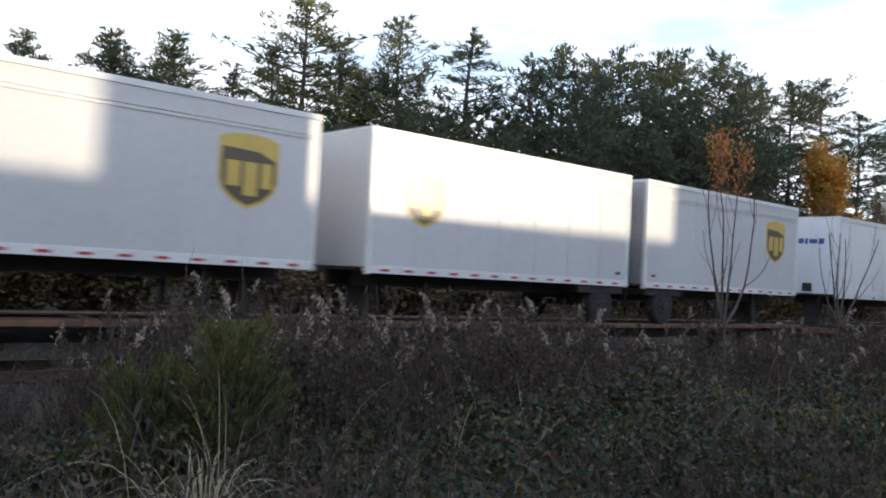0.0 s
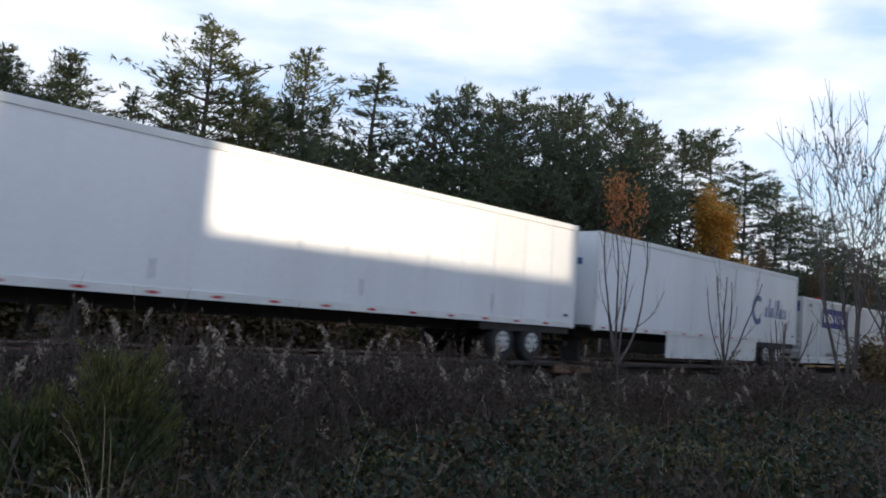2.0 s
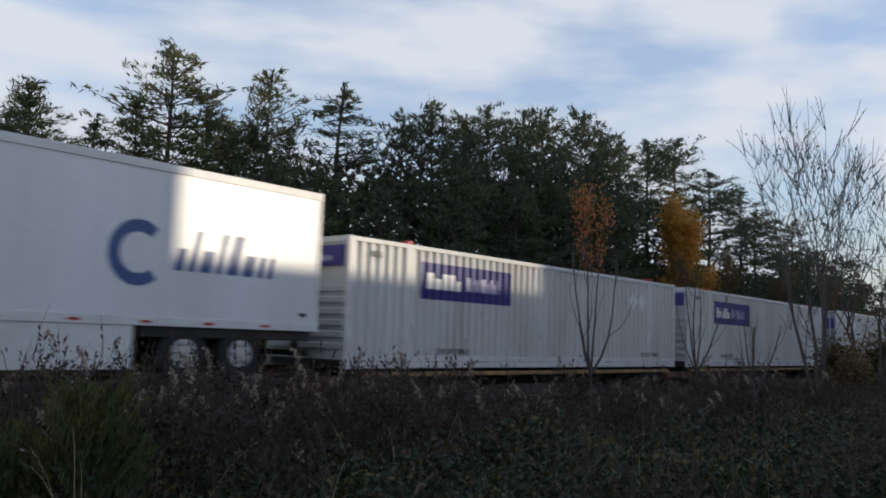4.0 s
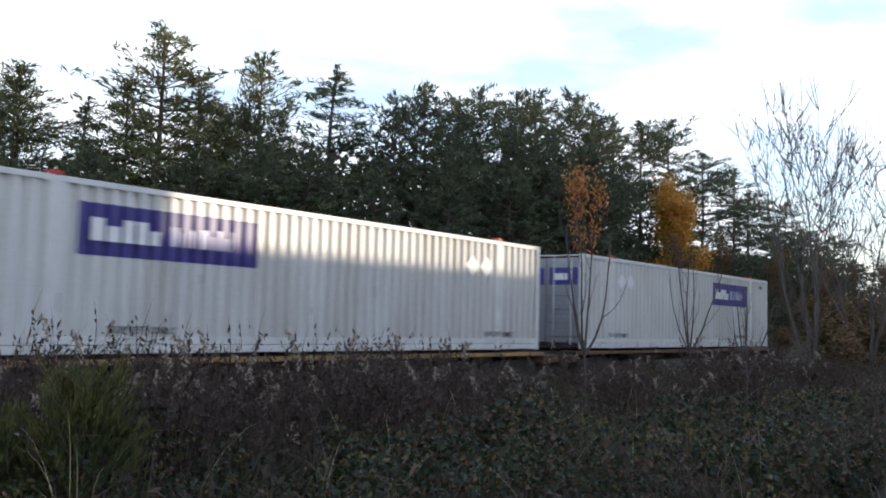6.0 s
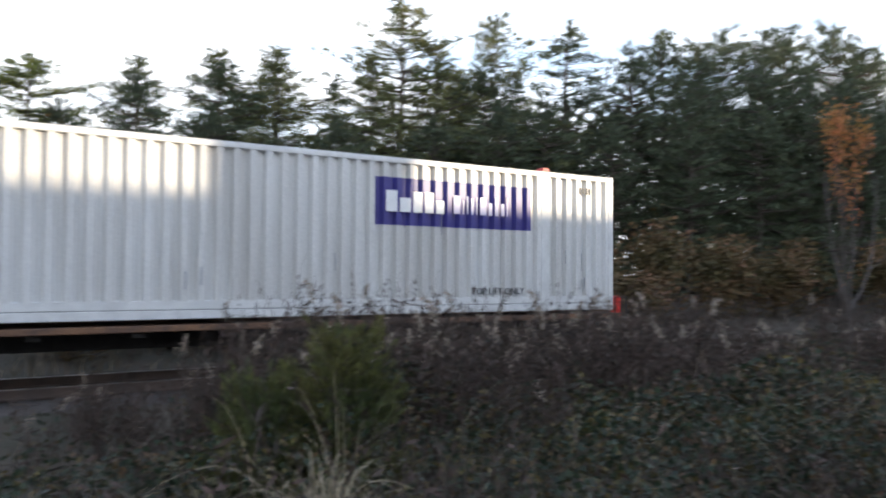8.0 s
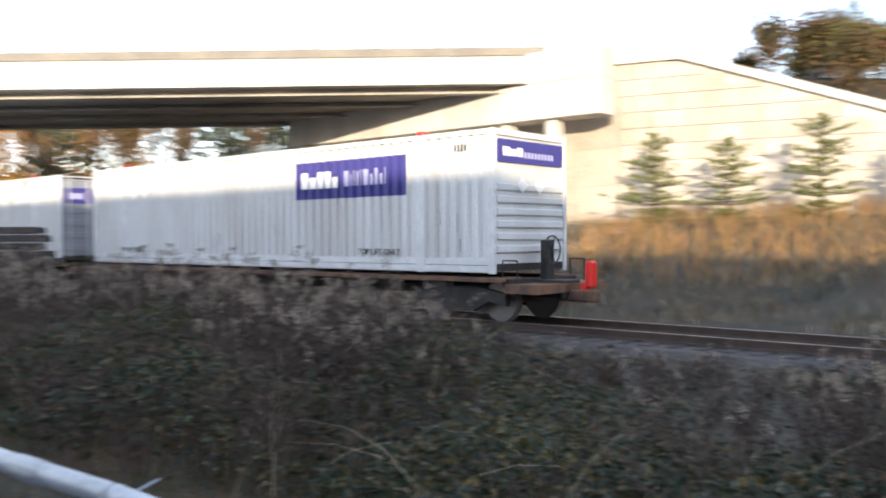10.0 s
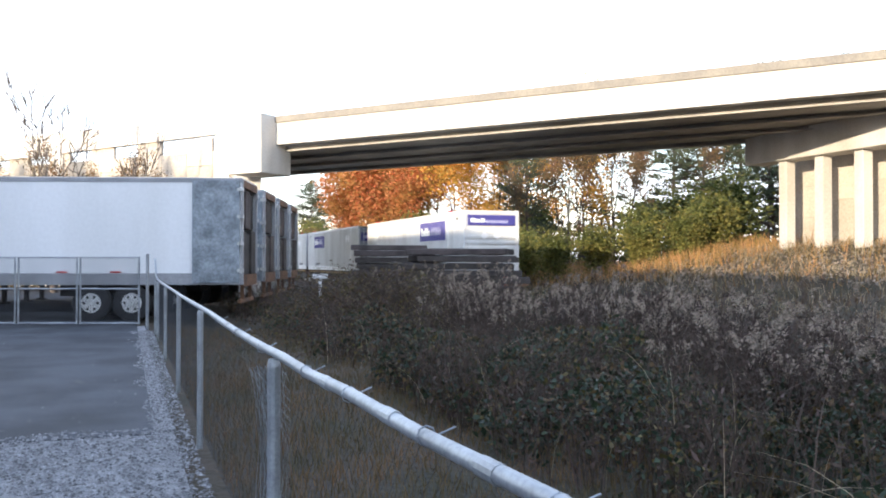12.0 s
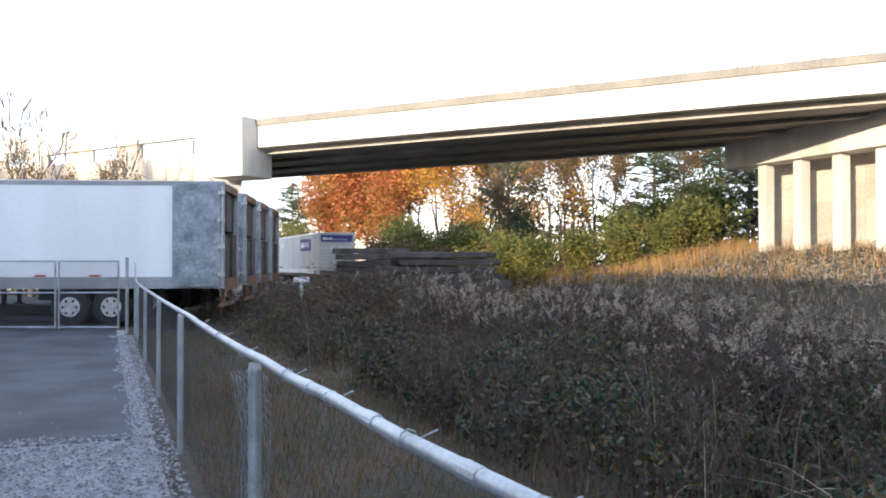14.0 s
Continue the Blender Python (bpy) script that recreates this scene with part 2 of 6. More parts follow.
def box(bm, x0, x1, y0, y1, z0, z1, bevel=0.0, m=None):
    made = bmesh.ops.create_cube(bm, size=1.0)["verts"]
    for v in made:
        v.co = Vector(((x0 + x1) / 2 + v.co.x * (x1 - x0), (y0 + y1) / 2 + v.co.y * (y1 - y0), (z0 + z1) / 2 + v.co.z * (z1 - z0)))
    if m is not None:
        bmesh.ops.transform(bm, matrix=m, verts=made)
    if bevel:
        edges = list({e for v in made for e in v.link_edges})
        bmesh.ops.bevel(bm, geom=edges, offset=bevel, segments=1, affect="EDGES")
    return bm


def boxes(*spec, bevel=0.0):
    bm = bmesh.new()
    for s in spec:
        box(bm, *s, bevel=bevel)
    return bm


def tube(bm, a, b, r0, r1=None, sides=8, caps=True):
    a, b = Vector(a), Vector(b)
    r1 = r0 if r1 is None else r1
    q = (b - a).to_track_quat("Z", "Y").to_matrix()
    rings = []
    for p, r in ((a, r0), (b, r1)):
        rings.append([bm.verts.new(p + q @ Vector((math.cos(k * math.tau / sides) * r, math.sin(k * math.tau / sides) * r, 0))) for k in range(sides)])
    for k in range(sides):
        bm.faces.new((rings[0][k], rings[0][(k + 1) % sides], rings[1][(k + 1) % sides], rings[1][k]))
    if caps:
        bm.faces.new(rings[0][::-1])
        bm.faces.new(rings[1])
    return bm


def sweep(bm, points, r, sides=10):
    """One round bar along a line of points."""
    pts = [Vector(p) for p in points]
    rings = []
    for i, p in enumerate(pts):
        d = (pts[min(i + 1, len(pts) - 1)] - pts[max(i - 1, 0)]).normalized()
        u = d.cross(Vector((0, 0, 1)) if abs(d.z) < 0.9 else Vector((1, 0, 0))).normalized()
        w = d.cross(u)
        rings.append([bm.verts.new(p + (u * math.cos(k * math.tau / sides) + w * math.sin(k * math.tau / sides)) * r) for k in range(sides)])
    for a, b in zip(rings, rings[1:]):
        for k in range(sides):
            bm.faces.new((a[k], a[(k + 1) % sides], b[(k + 1) % sides], b[k]))
    bm.faces.new(rings[0][::-1])
    bm.faces.new(rings[-1])
    bmesh.ops.recalc_face_normals(bm, faces=bm.faces[:])
    return bm


def prism(bm, outline, y0, y1, axis="y"):
    """An outline in x, z pushed from y0 to y1."""
    a = [bm.verts.new((x, y0, z)) for x, z in outline]
    b = [bm.verts.new((x, y1, z)) for x, z in outline]
    n = len(outline)
    bm.faces.new(a)
    bm.faces.new(b[::-1])
    for i in range(n):
        bm.faces.new((a[i], b[i], b[(i + 1) % n], a[(i + 1) % n]))
    bmesh.ops.recalc_face_normals(bm, faces=bm.faces[:])
    return bm


def raw_object(name, verts, faces, material, parent=None, smooth=False):
    me = bpy.data.meshes.new(name)
    verts = np.asarray(verts, dtype=np.float32).reshape(-1, 3)
    faces = np.asarray(faces, dtype=np.int32)
    k = faces.shape[1]
    me.vertices.add(len(verts))
    me.vertices.foreach_set("co", verts.ravel())
    me.loops.add(faces.size)
    me.loops.foreach_set("vertex_index", faces.ravel())
    me.polygons.add(len(faces))
    me.polygons.foreach_set("loop_start", np.arange(0, faces.size, k, dtype=np.int32))
    me.polygons.foreach_set("loop_total", np.full(len(faces), k, dtype=np.int32))
    me.update(calc_edges=True)
    me.validate()
    for m in material if isinstance(material, (list, tuple)) else [material]:
        me.materials.append(m)
    ob = new(name, me)
    ob.parent = parent
    return ob


def text_part(name, words, size, material, parent, m, label=""):
    """Lettering as a thin mesh."""
    cu = bpy.data.curves.new(name, "FONT")
    cu.body, cu.size, cu.extrude, cu.resolution_u = words, size, 0.004, 2
    tmp = bpy.data.objects.new(name, cu)
    scene.collection.objects.link(tmp)
    me = bpy.data.meshes.new_from_object(tmp.evaluated_get(bpy.context.evaluated_depsgraph_get()))
    bpy.data.objects.remove(tmp)
    me.materials.clear()
    me.materials.append(material)
    ob = new(name, me)
    ob.parent, ob.matrix_basis = parent, m
    if label:
        ob["label"] = label
    return ob

# ---- ground, track, road ----
TRACK_Y = 14.98
BED_Z = -0.18


WING_A, WING_B = Vector((-19.0, 31.2, 0)), Vector((4.5, 37.5, 0))
WING_D = (WING_B - WING_A).normalized()


def wing_top(l):
    return 8.95 if l < 3.2 else 8.95 - (l - 3.2) * 0.345


def ground_z(x, y):
    """The lie of the land."""
    z = -0.22 + 0.14 * noise.noise(Vector((x * 0.11, y * 0.11, 0)))
    near = max(0.0, min(1.0, (3.0 - y) / 2.2))            # level yard by the fence
    z = z * (1 - near) - 0.01 * near
    if y > 19:
        w = max(0.0, min(1.0, (14 - x) / 10)) * max(0.0, min(1.0, (x + 47) / 8))   # bank below the bridge seat
        z += w * min((y - 19) * 0.23, 2.6) + (1 - w) * min((y - 19) * 0.09, 1.6) + 0.25 * noise.noise(Vector((x * 0.06, y * 0.06, 3)))
    if 12.2 < y < 17.8:
        z = min(z, -0.30)
    p = Vector((x, y, 0)) - WING_A
    l, off = p.dot(WING_D), p.dot(Vector((-WING_D.y, WING_D.x, 0)))
    if -3 < l < 40 and off > 2.3:                          # road bank behind the wing wall
        z = max(z, min(8.5, wing_top(max(l, 0)) - 0.5 + (off - 2.3) * 0.55) - max(0.0, l - 27) * 0.6)
    return z


def make_ground():
    xs = sorted({-2500, -1500, -900, -500, -300, -220, *range(-160, 121, 2), 160, 220, 300, 500, 900, 1500, 2500})
    ys = sorted({-2500, -1200, -500, -250, -120, -80, *range(-60, 61, 2), 75, 90, 120, 200, 400, 900, 2500})
    verts = [(x, y, ground_z(x, y)) for y in ys for x in xs]
    w = len(xs)
    faces = [(j * w + i, j * w + i + 1, (j + 1) * w + i + 1, (j + 1) * w + i) for j in range(len(ys) - 1) for i in range(w - 1)]
    return tagged(raw_object("ground", verts, faces, SOIL), "brown soil and leaf litter beside the railway", "ground", kind="structure")


make_ground()


def make_track():
    bed = bmesh.new()
    prism(bed, [(TRACK_Y - 2.6, -0.45), (TRACK_Y - 1.7, BED_Z), (TRACK_Y + 1.7, BED_Z), (TRACK_Y + 2.6, -0.45)], -320, 260)
    bmesh.ops.transform(bed, matrix=Matrix(((0, 1, 0, 0), (1, 0, 0, 0), (0, 0, 1, 0), (0, 0, 0, 1))), verts=bed.verts[:])
    bmesh.ops.recalc_face_normals(bed, faces=bed.faces[:])
    bed_ob = tagged(mesh_object("track_bed", bed, BALLAST), "grey crushed stone ballast under the rails", "track bed", kind="structure")
    for s in (-0.7525, 0.7525):
        bm = bmesh.new()
        y = TRACK_Y + s
        for y0, y1, z0, z1 in ((y - 0.07, y + 0.07, -0.155, -0.135), (y - 0.010, y + 0.010, -0.135, -0.04), (y - 0.036, y + 0.036, -0.04, -0.004)):
            box(bm, -320, 260, y0, y1, z0, z1)
        rail = tagged(mesh_object("rail", bm, RAIL_SIDE), "rusty steel rail with a polished top on timber ties", "rail", "rails of the track", "structure")
        part("running_surface", boxes((-320, 260, y - 0.030, y + 0.030, -0.004, 0.0)), RAIL_STEEL, rail, "polished steel running surface")
    return bed_ob


track_bed = make_track()

# ---- bridge ----
# near face runs from the far seat by the yard to the cap beyond the track
BR_A = Vector((-19.0, 31.0, 0))
BR_DIR = Vector((-0.743, -0.669, 0))
BR_N = Vector((0.669, -0.743, 0))          # towards the viewer
BR_TILT = Matrix.Rotation(radians(0.55), 4, "Y")
BR_M = Matrix.Translation((0, 0, 0.3)) @ Matrix(((BR_DIR.x, -BR_N.x, 0, BR_A.x), (BR_DIR.y, -BR_N.y, 0, BR_A.y), (0, 0, 1, 0), (0, 0, 0, 1))) @ BR_TILT   # local x along, y away from viewer, falling to the yard


def skew_box(x0, x1, y0, y1, z0, z1):
    """A block whose ends follow the track's skew: x shifts with y."""
    k = 0.743 / 0.669
    bm = bmesh.new()
    box(bm, 0, 1, y0, y1, z0, z1)
    for v in bm.verts:
        v.co.x = (x0 if v.co.x < 0.5 else x1) + k * v.co.y
    return bm


def make_bridge():
    br = thing("road_bridge", "sunlit concrete road bridge on dark girders over the railway", "bridge", BR_M, kind="structure")
    L1 = 35.5
    W = 11.3
    k = 0.743 / 0.669
    part("deck_slab", skew_box(0.3, L1 + 1.5, 0.0, W, 7.70, 8.05), CONCRETE, br)
    part("parapet", boxes((2.2, L1, -0.02, 0.28, 7.67, 8.78)), CONCRETE, br, "pale concrete parapet")
    part("parapet_rail", boxes((2.0, L1, -0.10, 0.36, 8.78, 9.13), bevel=0.02), COPING, br, "darker coping along the parapet")
    part("parapet", skew_box(0.3, L1 + 1.5, W - 0.28, W, 8.05, 9.0), CONCRETE, br)
    for i in range(4):
        y = 1.0 + i * 3.1
        a, b = -0.4 + k * y, L1 + 0.4 + k * y
        bm = boxes((a, b, y - 0.26, y + 0.26, 7.40, 7.46), (a, b, y - 0.05, y + 0.05, 7.46, 7.64), (a, b, y - 0.22, y + 0.22, 7.64, 7.70))
        g = part("girder", bm, STEEL_GIRDER, br, "dark painted steel girder")
        part("flange_edge", boxes((a, b, y - 0.282, y - 0.262, 7.402, 7.458)), STEEL_GIRDER, g)
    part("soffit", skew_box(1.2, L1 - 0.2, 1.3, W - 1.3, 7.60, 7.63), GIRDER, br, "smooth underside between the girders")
    part("end_block", boxes((L1, L1 + 2.2, -1.2, 1.2, 6.15, 9.15), bevel=0.03), CONCRETE, br, "pale end block")
    return br


COPING = mat("weathered_coping", (0.27, 0.245, 0.20), 0.85, 0.0, 0.3, 0.7, 16, 0.1, col2=(0.21, 0.19, 0.16))
STEEL_GIRDER = mat("girder_paint", (0.44, 0.41, 0.365), 0.9, 0.0, 0.3, 0.5, 20, 0.05, spec=0.2)
bridge = make_bridge()
CAP_Y = 29.0


def make_pier():
    pier = thing("bridge_pier", "row of sunlit concrete columns under a pier cap", "pier", kind="structure")
    part("pier_cap", boxes((-36.3, -17.7, CAP_Y, CAP_Y + 1.2, 6.42, 7.85), bevel=0.03), CONCRETE, pier)
    part("end_block", boxes((-21.1, -17.72, CAP_Y - 0.02, CAP_Y + 1.2, 7.85, 9.1), bevel=0.03), CONCRETE, pier, "pale end block over the cap")
    x = -33.95
    while x < -19.5:
        part("column", boxes((x - 0.26, x + 0.26, CAP_Y + 0.3, CAP_Y + 0.82, 0.5, 6.42), bevel=0.02), CONCRETE, pier)
        x += 2.31
    return pier


make_pier()


def make_abutment():
    ab = thing("abutment_wall", "tan precast panel retaining wall behind the columns", "retaining wall", kind="structure")
    for i in range(9):
        for k in range(6):
            x0, z0 = -35.3 + i * 1.9, 0.8 + k * 1.5 - (0.75 if i % 2 else 0)
            z1 = min(z0 + 1.49, 7.9)
            if z1 > z0:
                part("panel", boxes((x0 + 0.012, x0 + 1.888, CAP_Y + 2.2, CAP_Y + 2.4, z0, z1)), CONC_PANEL, ab)
    part("backing", boxes((-35.3, -18.3, CAP_Y + 2.37, CAP_Y + 3.0, -0.5, 7.95)), CONCRETE, ab)
    yard = thing("abutment_wall", "shaded concrete abutment on the yard side of the track", "retaining wall", kind="structure")
    part("wall", boxes((-64, -47.2, 5.4, 6.7, -0.5, 7.6)), CONCRETE, yard)
    return ab


make_abutment()


def make_wing_wall():
    """The sloping wall beyond the cap, which holds the road's bank."""
    ww = thing("wing_wall", "sunlit tan block wing wall with a sloping coping", "retaining wall", kind="structure")
    a, d = WING_A, WING_D
    n = Vector((-d.y, d.x, 0))
    ww.matrix_basis = Matrix(((d.x, n.x, 0, a.x), (d.y, n.y, 0, a.y), (0, 0, 1, 0), (0, 0, 0, 1)))
    ln = (WING_B - WING_A).length
    bm = bmesh.new()
    prism(bm, [(0, -1), (ln, -1), (ln, wing_top(ln) - 0.3), (3.2, 8.65), (0, 8.65)], 0.15, 0.8)
    part("backing", bm, CONCRETE, ww)
    for k in range(14):
        z0 = 0.2 + k * 0.65
        x = -0.7 * (k % 2)
        while x < ln:
            x1 = min(x + 1.4, ln)
            lim = wing_top(x1) - 0.3
            if z0 < lim - 0.1 and x1 - max(x, 0) > 0.1:
                part("block", boxes((max(x, 0) + 0.012, x1 - 0.012, 0.05 + 0.02 * random.random(), 0.16, z0 + 0.012, min(z0 + 0.638, lim))), CONC_PANEL, ww)
            x += 1.4
    bm = bmesh.new()
    prism(bm, [(-0.1, 8.65), (3.2, 8.65), (ln, wing_top(ln) - 0.3), (ln, wing_top(ln)), (3.25, 8.95), (-0.1, 8.95)], -0.12, 0.9)
    part("coping", bm, CONCRETE, ww, "grey concrete coping")
    return ww


make_wing_wall()


def make_yard_wall():
    """Retaining wall that carries the road on from the bridge's yard end."""
    m = Matrix.Translation((0, 0, 0.15)) @ BR_M @ BR_TILT.inverted() @ Matrix.Translation((38.5, 0.5, 0))
    w = thing("approach_wall", "sunlit tan panel retaining wall with a parapet", "retaining wall", m, kind="structure")
    ln = 46.0
    part("backing", boxes((0, ln, 0.2, 0.9, -0.5, 7.0)), CONCRETE, w)
    for i in range(24):
        for k in range(4):
            z0 = 1.2 + k * 1.5 + (0.75 if i % 2 else 0)
            z1 = min(z0 + 1.48, 8.12 - i * 0.049)
            if z1 > z0:
                part("panel", boxes((i * 1.9 + 0.012, i * 1.9 + 1.888, 0.05, 0.22, z0, z1)), CONC_PANEL, w)
    bm = bmesh.new()
    prism(bm, [(0, 8.10), (ln, 6.9), (ln, 9.1), (0, 8.95)], -0.12, 0.3)
    part("parapet", bm, CONCRETE, w)
    for i in range(3):
        part("pilaster", boxes((0.6 + i * 13.2, 1.5 + i * 13.2, -0.1, 0.08, 0, 8.07 - i * 0.34)), CONCRETE, w)
        part("expansion_joint", boxes((7.4 + i * 9.0, 7.44 + i * 9.0, -0.124, 0.0, 7.95 - i * 0.23, 8.97)), DARK_STEEL, w)
    return w


make_yard_wall()


def make_yard():
    rnd = random.Random(4)
    for k, (x, y) in enumerate(((-22.0, -1.2), (-18.5, -3.0), (-14.0, -1.6), (-12.5, -4.0), (-20.0, -5.5))):
        pts = []
        for i in range(9):
            pts.append((x, y))
            x += rnd.uniform(0.15, 0.5) * (1 if k % 2 else 0.4)
            y += rnd.uniform(-0.25, 0.25) + (0.0 if k % 2 else 0.22)
        bm = bmesh.new()
        for (xa, ya), (xb, yb) in zip(pts, pts[1:]):
            w = rnd.uniform(0.015, 0.04)
            a = Vector((xb - xa, yb - ya, 0)).normalized()
            n = Vector((-a.y, a.x, 0)) * w
            vs = [bm.verts.new((px, py, 0.034)) for px, py in ((xa - n.x, ya - n.y), (xb - n.x, yb - n.y), (xb + n.x, yb + n.y), (xa + n.x, ya + n.y))]
            bm.faces.new(vs)
        bmesh.ops.remove_doubles(bm, verts=bm.verts[:], dist=0.05)
        tagged(mesh_object("crack_seal", bm, TAR), "dark tar line in the asphalt", "tar line", kind="structure")
    bm = boxes((-75, -9.0, -14, 0.26, -0.3, 0.03))
    tagged(mesh_object("driveway", bm, ASPHALT), "cracked grey asphalt driveway", "driveway", kind="structure")
    bm = boxes((-24, 14, -14, 0.45, -0.35, 0.015))
    tagged(mesh_object("gravel_strip", bm, GRAVEL), "pale gravel along the fence", "gravel", kind="structure")


make_yard()


def make_warehouse():
    """Unseen behind the viewer: the long low building added to shade the line, and the taller block beside it."""
    w = thing("warehouse", "unseen long low building added to shade the line", "building", kind="structure")
    part("wall", boxes((-26, 50.4, -32, -20, -0.5, 8.95)), BRICK_WALL, w)
    part("roof", boxes((-26.2, 50.4, -32.2, -19.9, 8.95, 9.1)), GIRDER, w)
    # thin unseen block, sized only to cast a narrow shadow on the train
    part("stair_tower", boxes((31.1, 34.2, -21.0, -19.8, 9.1, 12.9)), BRICK_WALL, w)
    # tall unseen block, placed only to keep the line's east end in shade
    h = thing("storage_hall", "unseen tall plain block added to shade the line's east end", "building", kind="structure")
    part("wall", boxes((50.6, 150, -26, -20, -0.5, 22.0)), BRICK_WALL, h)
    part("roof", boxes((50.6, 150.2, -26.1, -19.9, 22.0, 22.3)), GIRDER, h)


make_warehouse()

# ---- train ----
def travelled(t):
    return 13.147 * t - 0.0342 * t * t - 0.00011 * t ** 3


CON_L, CON_W, CON_Z0, CON_Z1 = 16.15, 2.59, 0.98, 3.88
MOVING = []          # thing, place along the train at the start, turn


def on_train(ob, x, turn=0):
    MOVING.append((ob, x, turn))
    return ob


def corrugated(x0, x1, z0, z1, pitch=0.285, depth=0.085, side=-1, lift=0.0):
    """A sheet pressed into upright ribs, facing side."""
    bm = bmesh.new()
    pts = []
    x = x0
    n = max(1, round((x1 - x0) / pitch))
    p = (x1 - x0) / n
    for i in range(n):
        a = x0 + i * p
        pts += [(a, 0), (a + 0.36 * p, 0), (a + 0.5 * p, depth), (a + 0.86 * p, depth)]
    pts.append((x1, 0))
    y = side * (CON_W / 2 - 0.012 + lift)
    lo = [bm.verts.new((px, y - side * d, z0)) for px, d in pts]
    hi = [bm.verts.new((px, y - side * d, z1)) for px, d in pts]
    for i in range(len(pts) - 1):
        f = (lo[i], lo[i + 1], hi[i + 1], hi[i])
        bm.faces.new(f if side < 0 else f[::-1])
    return bm


def brand_sign(parent, x0, x1, z0, z1, y, side):
    """Blue panel that follows the ribs, with a bold white mark and a thinner pale line of bars."""
    sg = part("sign_panel", corrugated(x0, x1, z0, z1, side=side, lift=0.005), BLUE_SIGN, parent, "dark blue sign painted over the ribs")
    ln, h = x1 - x0, z1 - z0
    yy = y + side * 0.011
    ya, yb = min(yy, yy - side * 0.004), max(yy, yy - side * 0.004)

    def bar(u0, u1, v0, v1):
        if side > 0:
            u0, u1 = 1 - u1, 1 - u0
        return (x0 + u0 * ln, x0 + u1 * ln, ya, yb, z0 + v0 * h, z0 + v1 * h)
    bold = [(0.06, 0.125, .28, .72), (0.14, 0.205, .28, .58), (0.22, 0.275, .28, .72), (0.29, 0.345, .28, .72), (0.36, 0.41, .28, .56)]
    for b in bold:
        part("emblem_block", boxes(bar(*b)), SIGN_WHITE, sg)
    u = 0.47
    for wdt, hgt in ((.055, .40), (.012, .30), (.012, .40), (.022, .36), (.010, .40), (.055, .40), (.03, .28), (.032, .42), (.03, .28), (.010, .42)):
        part("lettering_bar", boxes(bar(u, u + wdt * 0.75, .30, .30 + hgt)), SIGN_LILAC, sg)
        u += wdt * 0.75 + 0.018
    return sg


